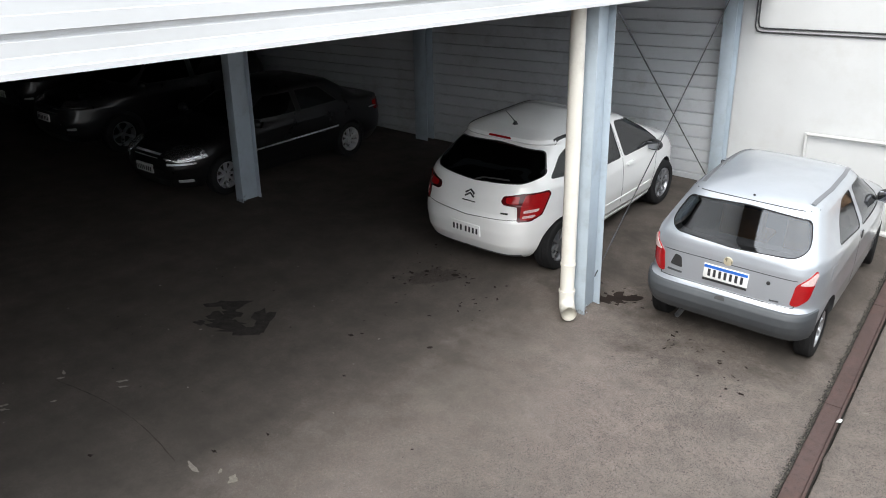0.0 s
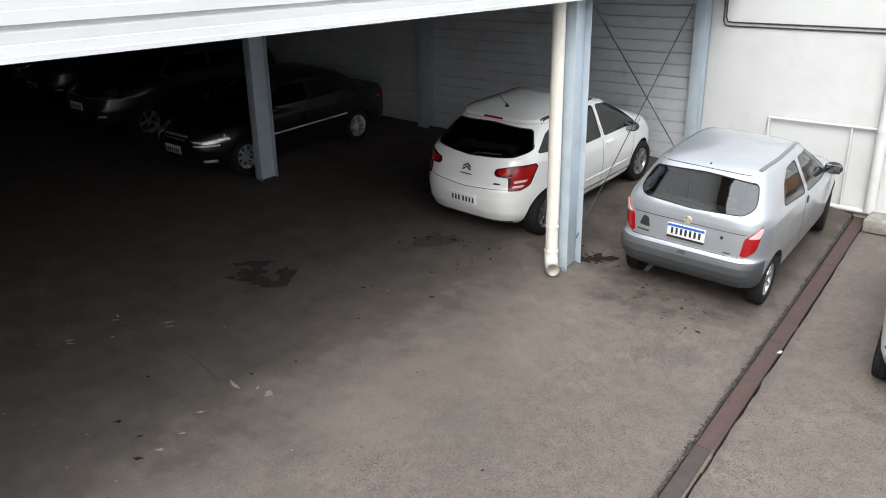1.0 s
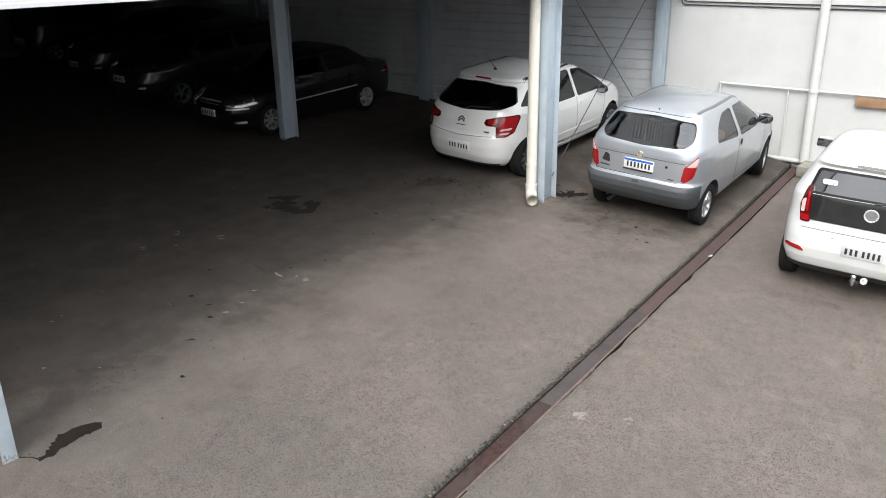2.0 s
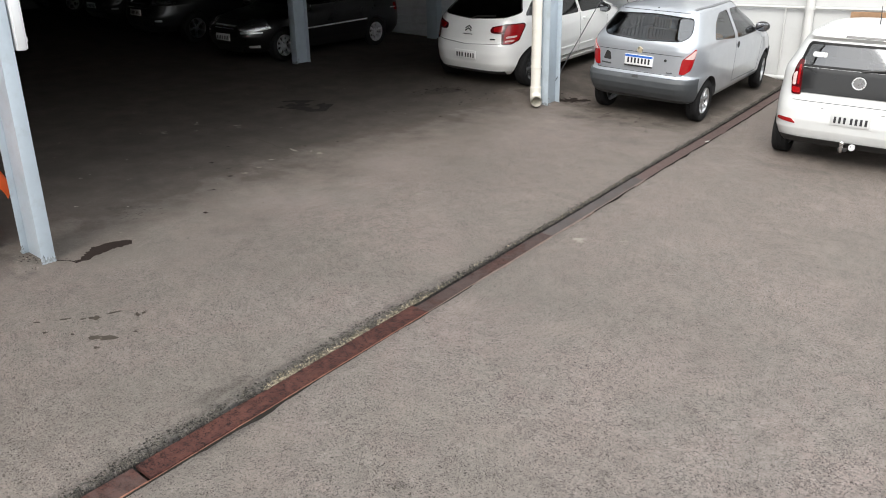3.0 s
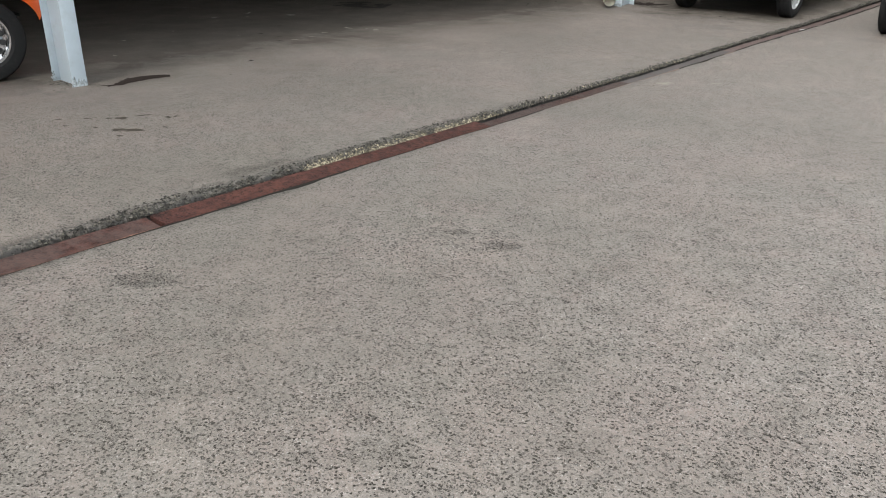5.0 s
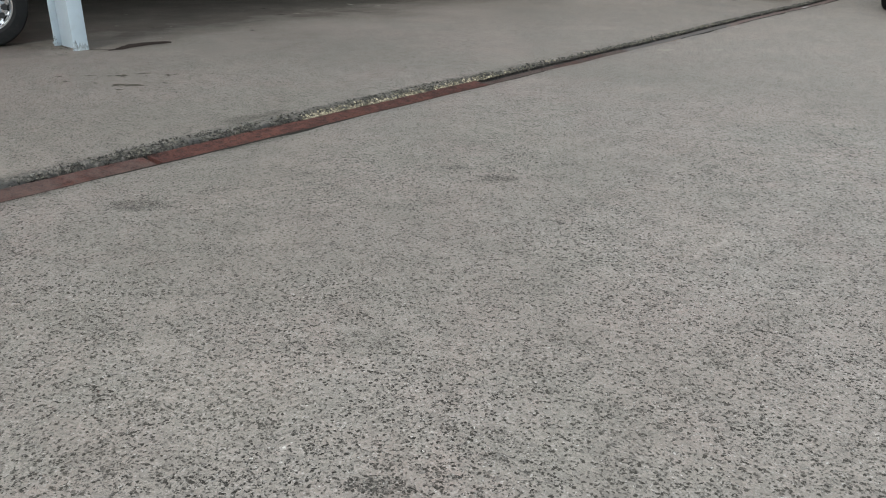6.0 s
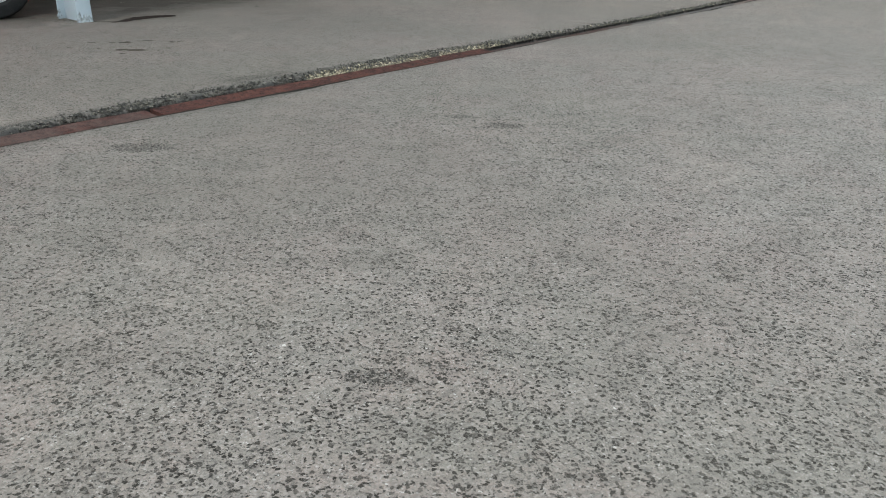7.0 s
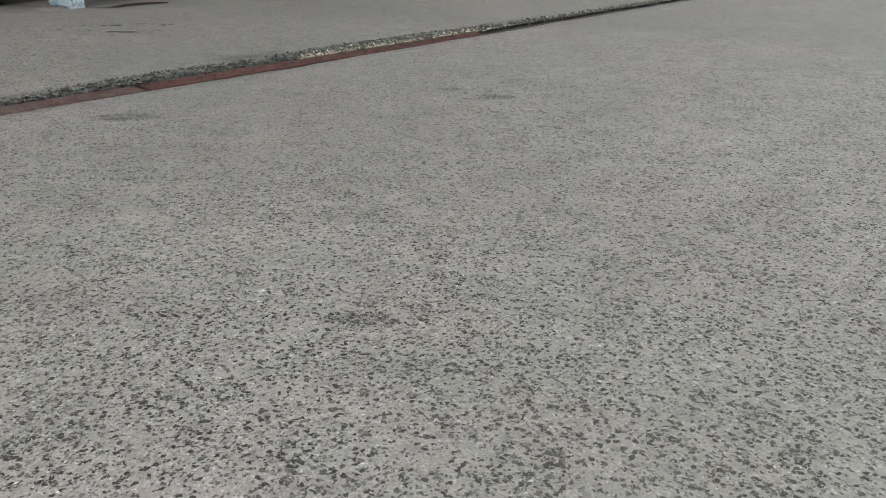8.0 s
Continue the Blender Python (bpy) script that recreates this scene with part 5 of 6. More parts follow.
def make_car(spec, place, label):
    car = thing("car", place @ Matrix.Diagonal((*spec.get("scale", (1, 1, 1)), 1)) @ pose(0, -spec["axles"][0], 0), label, "car")
    lv = body_levels(spec)
    raw = stack(lv, spec["top"])
    bmesh.ops.recalc_face_normals(raw, faces=raw.faces)
    skin = Skin(raw)
    wins = spec["windows"]
    cutters = []
    for ya in spec["axles"]:
        for sx in (-1, 1):
            bm = bmesh.new()
            seg, Ra = 36, spec["arch"]
            a0, a1 = [], []
            for k in range(seg):
                a = 2 * math.pi * k / seg
                py, pz = ya + Ra * math.cos(a), spec["tyre"][0] + Ra * math.sin(a)
                a0.append(bm.verts.new((sx * (spec["track"] - .30), py, pz)))
                a1.append(bm.verts.new((sx * 1.3, py, pz)))
            for k in range(seg):
                bm.faces.new((a0[k], a0[(k + 1) % seg], a1[(k + 1) % seg], a1[k]))
            bm.faces.new(a0[::-1])
            bm.faces.new(a1)
            cutters.append(bm)
    if wins:
        cav = []
        for z, w, yr, yf, nr, nf in body_levels(spec, 16):
            if 0.45 <= z <= lv[-1][0] - 0.015:
                cav.append((z, w - .085, yr + .10, min(yf - .10, spec["cowl"]), nr, nf))
        cutters.append(stack(cav, None, 16))
        for nm, line, phi in wins:
            line = rounded(line, .05)
            if phi == 90:
                cutters.append(prism(inset(dense(line, .08), .004), 90, -2.0, 2.0))
            elif phi == 0:
                cutters.append(prism(inset(dense(line, .08), .004), 0, -0.75, 1.0))
            else:
                cutters.append(prism(inset(dense(line, .08), .004), 180, spec["cowl"] - .7, 6.0))
    body = cut(raw, cutters, [spec["paint"], CABIN])
    raw.free()
    part("body", body, [spec["paint"], CABIN], car, angle=32)
    for nm, line, phi in wins:
        for ph, ln in ((phi, line), (-90, flip(line))) if phi == 90 else ((phi, line),):
            g = part(nm, skin.patch(ln, ph, -0.004, 0.004, .05, 6), spec.get("rear_glass", spec["glass"]) if phi == 0 else spec["glass"], car)
            g.visible_shadow = False
            part("window_seal", skin.band(ln, ph, spec.get("seal", .022), .001, .05, .05), FRIT if spec.get("frit") and phi == 0 else BLACK_PLASTIC, g)
    add_wheels(car, spec)
    # wheel wells take the dark cabin colour from their cutters, so they stay dark
    for line, phi in spec.get("panel_lines", ()):
        part("panel_line", skin.ribbon(line, phi, .007, .0012), SEAM, car)
        if phi == 90:
            part("panel_line", skin.ribbon(flip(line), -90, .007, .0012), SEAM, car)
    for nm, line, phi, mat, both, off in spec.get("patches", ()):
        part(nm, skin.patch(line, phi, off, .02, spec.get("corner", .02)), mat, car)
        if both:
            part(nm, skin.patch(flip(line), -phi if phi != 180 else 180, off, .02, spec.get("corner", .02)), mat, car)
    for nm, line, phi, width, mat, both in spec.get("strips", ()):
        part(nm, skin.ribbon(line, phi, width, .008), mat, car)
        if both:
            part(nm, skin.ribbon([(-u, v) for u, v in line], phi if phi in ("top", 0, 180) else -phi, width, .008), mat, car)
    for nm, zlo, zhi, ylo, yhi, off, mat in spec.get("shells", ()):
        for side in ((-1, 1) if nm == "sill" else (0,)):
            part(nm, shell(spec, zlo, zhi, ylo, yhi, off, side), mat, car)
    half = spec["width"][2][1]
    if wins:
        add_seats(car, spec["axles"][0] + 1.05, spec["axles"][0] + .1, .36, half - .1, spec.get("seat", SEAT))
    return car, skin


SILVER_HATCH = dict(
    rear=[(.28, .20), (.34, .10), (.42, .03), (.50, -.012), (.57, -.018), (.615, .005), (.638, .045), (.66, .06), (.80, .06), (.95, .07), (1.03, .09), (1.06, .11), (1.345, .44), (1.385, .48), (1.405, .56)],
    front=[(.28, 3.68), (.32, 3.75), (.48, 3.79), (.62, 3.77), (.72, 3.70), (.80, 3.55), (.88, 3.2), (.95, 2.85), (1.03, 2.68), (1.345, 2.08), (1.385, 1.98), (1.405, 1.85)],
    width=[(.28, .76), (.33, .785), (.55, .80), (.80, .80), (.95, .785), (1.03, .765), (1.345, .605), (1.385, .57), (1.405, .52)],
    top=1.45, nr=8.0, nf=4.2, axles=(.62, 3.065), track=.775, tyre=(.275, .085), rim=.172, spokes=7, arch=.325, steer=8, scale=(1.05, 1.06, 1.09), rear_glass=GLASS_FILM,
    paint=PAINT_SILVER, glass=GLASS_CLEAR, cowl=2.75, seal=.007, frit=True, seat=SEAT_TAN, nf_top=5.0, cowl_z=1.0,
    windows=[("rear_window", [(-.61, 1.125), (-.53, 1.07), (0, 1.045), (.53, 1.07), (.61, 1.125), (.60, 1.20), (.545, 1.325), (0, 1.345), (-.545, 1.325), (-.60, 1.20)], 0),
             ("quarter_window", [(.74, 1.04), (1.48, .965), (1.44, 1.335), (1.14, 1.325), (.92, 1.22)], 90),
             ("door_window", [(1.58, .955), (2.62, .93), (2.14, 1.285), (1.86, 1.325), (1.53, 1.335)], 90),
             ("windshield", [(-.60, 1.04), (.60, 1.04), (.52, 1.33), (-.52, 1.33)], 180)],
    # the rear line at z .905 draws a body crease's shade as a dark line
    panel_lines=[([(1.53, .38), (1.53, .93)], 90), ([(1.53, .38), (2.62, .36)], 90), ([(2.62, .36), (2.72, .92)], 90),
          ([(-.60, .655), (.60, .655)], 0), ([(-.60, .655), (-.64, .80)], 0), ([(.60, .655), (.64, .80)], 0), ([(-.56, 1.375), (.56, 1.375)], 0), ([(-.60, .905), (.60, .905)], 0)],
    patches=[("tail_lamp", [(.535, .685), (.60, .68), (.685, .745), (.735, .96), (.722, 1.0), (.560, .865)], 28, RED_LENS, True, .008),
             ("tail_lamp_insert", [(.585, .875), (.705, .875), (.730, .955), (.720, .985)], 28, PINK_LENS, True, .013),
             ("fuel_flap", [(.50, .80), (.64, .79), (.64, .92), (.50, .93)], 90, PAINT_SILVER, False, .002)],
    strips=[("roof_strip", [(.495, .60), (.525, 1.1), (.522, 1.6), (.49, 2.0)], "top", .04, RAIL_GREY, True)],
    shells=[("bumper_insert", .285, .36, -1, .24, .016, BLACK_PLASTIC), ("rear_bumper", .28, .635, -1, .47, .012, GREY_PLASTIC), ("front_bumper", .28, .60, 3.25, 9, .012, GREY_PLASTIC)])

WHITE_HATCH = dict(
    rear=[(.22, .16), (.28, .07), (.40, .015), (.55, 0), (.68, .015), (.74, .05), (.90, .09), (1.06, .16), (1.20, .36), (1.385, .66), (1.41, .625), (1.445, .64), (1.46, .70), (1.475, .88)],
    front=[(.22, 3.76), (.35, 3.90), (.50, 3.94), (.70, 3.88), (.80, 3.78), (.88, 3.66), (.96, 3.38), (1.02, 3.08), (1.40, 2.30), (1.445, 2.15), (1.46, 2.07), (1.475, 1.92)],
    width=[(.22, .77), (.35, .835), (.60, .862), (.85, .855), (1.0, .83), (1.40, .635), (1.445, .595), (1.46, .565), (1.475, .51)],
    top=1.565, scale=(1.06, 1.05, 1.02), nr=4.8, nf=3.6, nf_top=9.0, cowl_z=1.02, axles=(.66, 3.126), track=.835, tyre=(.305, .095), rim=.20, spokes=8, arch=.35,
    paint=PAINT_WHITE, glass=GLASS_DARK, cowl=2.85, seal=.008, rim_mat=ALLOY_DARK, frit=True,
    windows=[("rear_window", [(-.70, 1.15), (-.58, 1.085), (0, 1.045), (.58, 1.085), (.70, 1.14), (.56, 1.35), (0, 1.372), (-.56, 1.35)], 0),
             ("quarter_window", [(.53, 1.10), (1.18, 1.05), (1.22, 1.38), (1.05, 1.375), (.80, 1.29)], 90),
             ("rear_door_window", [(1.24, 1.0), (1.90, .99), (1.93, 1.405), (1.28, 1.39)], 90),
             ("door_window", [(1.97, .985), (2.86, .975), (2.62, 1.19), (2.34, 1.355), (2.0, 1.395)], 90),
             ("windshield", [(-.66, 1.06), (.66, 1.06), (.54, 1.39), (-.54, 1.39)], 180)],
    panel_lines=[([(1.94, .34), (1.93, 1.42)], 90), ([(1.20, .68), (1.24, 1.41)], 90), ([(1.20, .68), (1.02, .62)], 90), ([(1.94, .34), (2.75, .34)], 90), ([(2.75, .34), (2.86, .98)], 90), ([(1.1, .34), (1.94, .34)], 90),
          ([(-.62, .72), (0, .68), (.62, .72)], 0)],
    patches=[("tail_lamp", [(.575, .70), (.72, .705), (.83, .76), (.915, .97), (.89, 1.01), (.62, 1.0), (.43, .955), (.40, .90), (.43, .865), (.575, .86)], 30, RED_DEEP, True, .010),
             ("tail_lamp_lens", [(.600, .715), (.715, .722), (.815, .77), (.895, .965), (.875, .995), (.66, .985), (.615, .87)], 30, RED_LENS, True, .013),
             ("tail_lamp_lens", [(.455, .945), (.60, .975), (.585, .885), (.46, .89)], 30, RED_LENS, True, .013),
             ("tail_lamp_insert", [(.62, .735), (.74, .745), (.765, .775), (.63, .765)], 30, PINK_LENS, True, .017),
             ("tail_lamp_insert", [(.635, .795), (.78, .808), (.80, .838), (.645, .826)], 30, PINK_LENS, True, .017),
             ("stop_lamp", [(-.15, 1.415), (.15, 1.415), (.14, 1.44), (-.14, 1.44)], 0, RED_LENS, False, .01)],
    strips=[("roof_strip", [(.575, .82), (.605, 1.2), (.60, 1.7), (.565, 2.05)], "top", .03, BLACK_PLASTIC, True),
            ("rubbing_strip", [(1.1, .47), (2.7, .46)], 90, .03, PAINT_WHITE, True),
            ("badge_chevron", [(-.06, .905), (0, .945), (.06, .905)], 0, .020, BLACK_PLASTIC, False),
            ("badge_chevron", [(-.06, .87), (0, .91), (.06, .87)], 0, .020, BLACK_PLASTIC, False),
            ("badge_bar", [(-.09, .825), (.09, .825)], 0, .012, CHROME, False),
            ("badge_bar", [(.42, .775), (.50, .778)], 0, .02, CHROME, False)],
    shells=[("rear_valance", .22, .30, .0, .30, .008, BLACK_PLASTIC), ("sill", .22, .30, 1.02, 2.78, .008, PAINT_WHITE)])

SMALL_HATCH = dict(
    rear=[(.22, .14), (.30, .05), (.40, .01), (.50, 0), (.60, .015), (.70, .05), (.78, .075), (1.03, .12), (1.33, .235), (1.37, .20), (1.41, .22), (1.43, .36)],
    front=[(.22, 3.45), (.40, 3.58), (.55, 3.60), (.70, 3.55), (.84, 3.35), (.93, 3.1), (1.0, 2.82), (1.33, 2.2), (1.37, 2.1), (1.41, 1.95), (1.43, 1.8)],
    width=[(.22, .75), (.40, .805), (.70, .82), (.95, .805), (1.02, .79), (1.33, .645), (1.37, .61), (1.41, .57), (1.43, .52)],
    top=1.49, scale=(1.11, 1.03, 1.07), rear_glass=GLASS_SMOKE, nr=8.0, nf=4.0, axles=(.55, 2.97), track=.80, tyre=(.29, .088), rim=.19, spokes=5, arch=.34,
    paint=PAINT_TONED_DOWN, glass=GLASS_DARK, cowl=2.7, seal=.025, frit=True,
    windows=[("rear_window", [(-.62, 1.05), (.62, 1.05), (.56, 1.31), (-.56, 1.31)], 0),
             ("quarter_window", [(.55, 1.06), (1.15, 1.04), (1.20, 1.36), (.70, 1.34)], 90),
             ("door_window", [(1.25, 1.04), (2.62, 1.02), (2.22, 1.32), (1.30, 1.36)], 90),
             ("windshield", [(-.60, 1.05), (.60, 1.05), (.54, 1.31), (-.54, 1.31)], 180)],
    panel_lines=[([(1.2, .36), (1.22, 1.37)], 90), ([(1.2, .36), (2.55, .36)], 90), ([(2.55, .36), (2.66, .99)], 90), ([(-.60, .70), (.60, .70)], 0), ([(-.3, .64), (.3, .64)], 0)],
    patches=[("tailgate_panel", [(-.60, .785), (.60, .785), (.62, .92), (.62, 1.045), (-.62, 1.045), (-.62, .92)], 0, GLOSS_BLACK, False, .012),
             ("tail_lamp", [(.525, .755), (.62, .755), (.66, .92), (.635, 1.12), (.585, 1.12), (.55, .92)], 20, RED_DEEP, True, .012),
             ("tail_lamp_lens", [(.535, .77), (.612, .77), (.632, .83), (.550, .83)], 20, RED_LENS, True, .015),
             ("tail_lamp_lens", [(.565, .86), (.585, .86), (.612, 1.06), (.592, 1.07)], 20, RED_LENS, True, .015),
             ("tail_lamp_insert", [(.600, .85), (.634, .85), (.645, .97), (.612, 1.0)], 20, PINK_LENS, True, .016),
             ("reflector", [(.50, .45), (.74, .47), (.71, .505), (.55, .50)], 18, RED_LENS, True, .008),
             ("plate_recess", [(-.30, .475), (.30, .475), (.27, .645), (-.27, .645)], 0, PAINT_TONED_DOWN, False, .003)],
    strips=[("stop_lamp", [(-.22, 1.385), (.22, 1.385)], 0, .022, GLOSS_BLACK, False), ("badge_bar", [(.42, .84), (.54, .84)], 0, .02, CHROME, False),
            ("badge_bar", [(-.54, .845), (-.42, .845)], 0, .022, CHROME, False), ("badge_bar", [(-.54, .815), (-.42, .815)], 0, .012, CHROME, False)],
    shells=[("rear_valance", .22, .32, -1, .24, .010, BLACK_PLASTIC), ("sill", .22, .30, .9, 2.6, .008, BLACK_PLASTIC)])

BLACK_SEDAN = dict(
    rear=[(.20, .15), (.35, .02), (.50, 0), (.75, .03), (.95, .10), (.99, .30), (1.03, .62), (1.36, 1.22), (1.40, 1.35), (1.42, 1.5)],
    front=[(.20, 4.38), (.35, 4.50), (.50, 4.54), (.68, 4.48), (.80, 4.25), (.88, 3.9), (.95, 3.45), (1.36, 2.65), (1.40, 2.5), (1.42, 2.35)],
    width=[(.20, .78), (.35, .84), (.60, .865), (.85, .855), (1.0, .82), (1.36, .64), (1.40, .60), (1.42, .55)],
    top=1.48, nr=5.5, nf=4.2, axles=(1.02, 3.68), track=.83, tyre=(.31, .1), rim=.205, spokes=8, arch=.345,
    paint=PAINT_BLACK, rim_mat=ALLOY_BRIGHT, glass=GLASS_DARK, cowl=3.3, seal=.022,
    windows=[("rear_door_window", [(1.25, 1.02), (2.15, 1.0), (2.15, 1.34), (1.62, 1.33)], 90), ("door_window", [(2.22, 1.0), (3.22, .985), (2.72, 1.32), (2.22, 1.34)], 90),
             ("windshield", [(-.60, 1.0), (.60, 1.0), (.53, 1.33), (-.53, 1.33)], 180)],
    panel_lines=[([(2.18, .34), (2.18, 1.36)], 90), ([(1.45, .66), (1.2, .95)], 90), ([(2.18, .34), (3.15, .34)], 90), ([(3.15, .34), (3.25, .95)], 90), ([(-.6, .80), (.6, .80)], 180)],
    patches=[("tail_lamp", [(.60, .70), (.86, .72), (.90, .88), (.62, .90)], 30, RED_LENS, True, .008)],
    strips=[("chrome_moulding", [(1.35, .62), (3.30, .58)], 90, .026, BRIGHT_TRIM, True), ("grille_bar", [(-.30, .70), (.30, .70)], 180, .02, BRIGHT_TRIM, False),
            ("grille_bar", [(-.28, .65), (.28, .65)], 180, .014, BRIGHT_TRIM, False), ("chrome_moulding", [(.12, .78), (.55, .79)], 90, .02, BRIGHT_TRIM, True)],
    shells=[])

DARK_SUV = dict(
    rear=[(.28, .15), (.40, .03), (.60, 0), (.90, .05), (1.08, .10), (1.50, .30), (1.56, .32), (1.60, .5)],
    front=[(.28, 4.30), (.42, 4.42), (.60, 4.46), (.85, 4.38), (.98, 4.15), (1.04, 3.8), (1.10, 3.4), (1.50, 2.6), (1.56, 2.45), (1.60, 2.2)],
    width=[(.28, .84), (.42, .89), (.65, .91), (.95, .90), (1.10, .87), (1.50, .70), (1.56, .66), (1.60, .60)],
    top=1.67, nr=6, nf=4.0, axles=(.85, 3.50), track=.88, tyre=(.345, .11), rim=.22, spokes=5, arch=.40,
    paint=PAINT_DARK, glass=GLASS_DARK, cowl=3.2, seal=.022,
    windows=[("rear_door_window", [(.75, 1.16), (1.95, 1.12), (1.95, 1.49), (.95, 1.47)], 90), ("door_window", [(2.02, 1.12), (3.12, 1.11), (2.68, 1.46), (2.02, 1.49)], 90),
             ("windshield", [(-.64, 1.14), (.64, 1.14), (.56, 1.48), (-.56, 1.48)], 180)],
    panel_lines=[([(1.98, .42), (1.98, 1.5)], 90), ([(3.05, .42), (3.15, 1.08)], 90)],
    patches=[], strips=[("grille_bar", [(-.40, .86), (.40, .86)], 180, .02, CHROME, False), ("grille_bar", [(-.38, .78), (.38, .78)], 180, .016, CHROME, False)],
    shells=[("sill", .28, .42, 1.3, 3.0, .012, BLACK_PLASTIC)])


def headlamps(car, skin, outline, fog):
    for s in (1, -1):
        ln = outline if s > 0 else flip(outline)
        phi = 180 + (-28 if s > 0 else 28)
        h = part("headlamp", skin.patch(ln, phi, .006, .02, .03), HEADLAMP, car, "chrome headlamp")
        g = part("lamp_cover", skin.patch(ln, phi, .030, .004, .03), LAMP_CLEAR, h)
        cx, cz = sum(p[0] for p in ln) / len(ln), sum(p[1] for p in ln) / len(ln)
        # facets of the reflector, each set at its own angle and mostly turned outwards
        rng = random.Random(21)
        bm = bmesh.new()
        wide, high = (max(p[0] for p in ln) - min(p[0] for p in ln)) / 2, (max(p[1] for p in ln) - min(p[1] for p in ln)) / 2
        for i in range(-5, 6):
            for j in (-1, 0, 1):
                u, v = i / 6.2, j * .5 * math.sqrt(1 - (i / 6.2) ** 2)
                p, n = skin.hit(cx + u * wide, cz + v * high, phi)
                side = 1 if p.x > 0 else -1
                out = n.copy()
                n = (n + Vector((side * rng.uniform(.15, .95), rng.uniform(-.2, .2), rng.uniform(-.05, .5)))).normalized()
                q = n.to_track_quat("Y", "Z").to_matrix().to_4x4()
                q.translation = p + out * .014
                old = len(bm.verts)
                add_lathe(bm, [(-.004, .001), (-.004, .019), (.001, .020), (.003, .012), (.004, .001)], 8, "y")
                bmesh.ops.transform(bm, matrix=q, verts=list(bm.verts)[old:])
        part("reflector", bm, CHROME, h)
        fl = fog if s > 0 else flip(fog)
        part("fog_lamp", skin.patch(fl, phi, .006, .015, .02), WHITE_LENS, car, "chrome fog lamp")


# silver hatchback in the open beside the white wall
car, skin = make_car(SILVER_HATCH, stand(-1.72, 6.60, 1.8, 2.55, .7), "silver three-door hatchback with grey bumpers, parked facing a white wall")
number_plate(car, skin, .735, band=True)
for nm, x, z, r, mat in (("badge", 0, .93, .042, GOLD), ("lock", .37, .835, .018, BLACK_PLASTIC), ("washer_nozzle", 0, 1.40, .012, BLACK_PLASTIC)):
    p, n = skin.hit(x, z, 0)
    bm = bmesh.new()
    add_lathe(bm, [(.002, .001), (.002, r), (-.008, r * .9), (-.011, .001)], 24, "y", p)
    part(nm, bm, mat, car)
part("badge_sticker", skin.patch([(-.52, .77), (-.40, .76), (-.42, .86), (-.48, .88)], 0, .003, .004, .02), BLACK_PLASTIC, car)
part("badge_bar", skin.ribbon([(-.54, .72), (-.40, .715)], 0, .02, .004), GREY_PLASTIC, car)
part("badge_bar", skin.ribbon([(.40, .685), (.48, .69)], 0, .014, .004), GREY_PLASTIC, car)
part("exhaust_tip", tube([(-.42, .16, .22), (-.42, .34, .23)], .024, 14, False), ALLOY_DARK, car)
part("plate_lip", skin.ribbon([(-.20, .725), (.20, .725)], 0, .016, .02), BLACK_PLASTIC, car)
part("tow_catch", skin.patch([(-.05, .585), (.05, .585), (.04, .615), (-.04, .615)], 0, .012, .012, .012), BLACK_PLASTIC, car)
for sx in (1, -1):
    door_mirror(car, .74, 2.46, 1.0, PAINT_SILVER if sx < 0 else BLACK_PLASTIC, sx)
    p, n = skin.hit(1.62 * sx, .86, 90 * sx)
    bm = bmesh.new()
    add_lathe(bm, [(-.004, .001), (-.004, .045), (.006, .042), (.008, .001)], 22, "x", p)
    part("door_handle", bm, SEAM, car)

# white hatchback under the shed roof
car, skin = make_car(WHITE_HATCH, stand(-4.63, 6.52, -1.0, 2.466, .75), "white five-door hatchback with dark windows parked under the shed roof")
number_plate(car, skin, .455)
part("antenna_base", add_lathe(bmesh.new(), [(1.50, .001), (1.50, .03), (1.53, .018), (1.545, .001)], 16, "z", (0, .92, 0)), BLACK_PLASTIC, car)
part("antenna", tube([(0, .92, 1.53), (0, .74, 1.70)], [.006, .003], 8), BLACK_PLASTIC, car)
part("rear_wiper", tube([(0.02, .15, 1.06), (.10, .19, 1.09), (.42, .22, 1.11)], .010, 8), BLACK_PLASTIC, car)
for sx in (1, -1):
    door_mirror(car, .80, 2.62, .98, BLACK_PLASTIC, sx)
    for yy in (1.32, 2.10):
        part("door_handle", skin.patch([(yy * sx - .09, .86), (yy * sx + .09, .86), (yy * sx + .085, .895), (yy * sx - .085, .895)], 90 * sx, .03, .03, .012), PAINT_WHITE, car)

# small white hatchback beyond the drain
car, skin = make_car(SMALL_HATCH, stand(1.29, 5.82, 4.0, 2.42, .7), "small white hatchback with a gloss black tailgate panel and tow bar")
number_plate(car, skin, .49, width=.375, enamel=PLATE_GREY)
p, n = skin.hit(0, .935, 0)
p = p - Vector((0, .014, 0))
bm = bmesh.new()
add_lathe(bm, [(-.006, .052), (-.016, .056), (-.016, .066), (-.006, .068)], 30, "y", p)
badge = part("badge", bm, BRIGHT_TRIM, car)
part("badge_disc", add_lathe(bmesh.new(), [(-.006, .001), (-.006, .050), (-.011, .048), (-.013, .001)], 26, "y", p), ALLOY, badge)
part("badge_bar", skin.ribbon([(-.025, .845), (.025, .845)], 0, .018, .008), CHROME, car)
part("rear_wiper", tube([(.0, .10, 1.055), (.12, .11, 1.075), (.42, .125, 1.09)], .011, 8), BLACK_PLASTIC, car)
part("antenna", tube([(0, .75, 1.47), (0, .62, 1.68)], [.006, .003], 8), BLACK_PLASTIC, car)
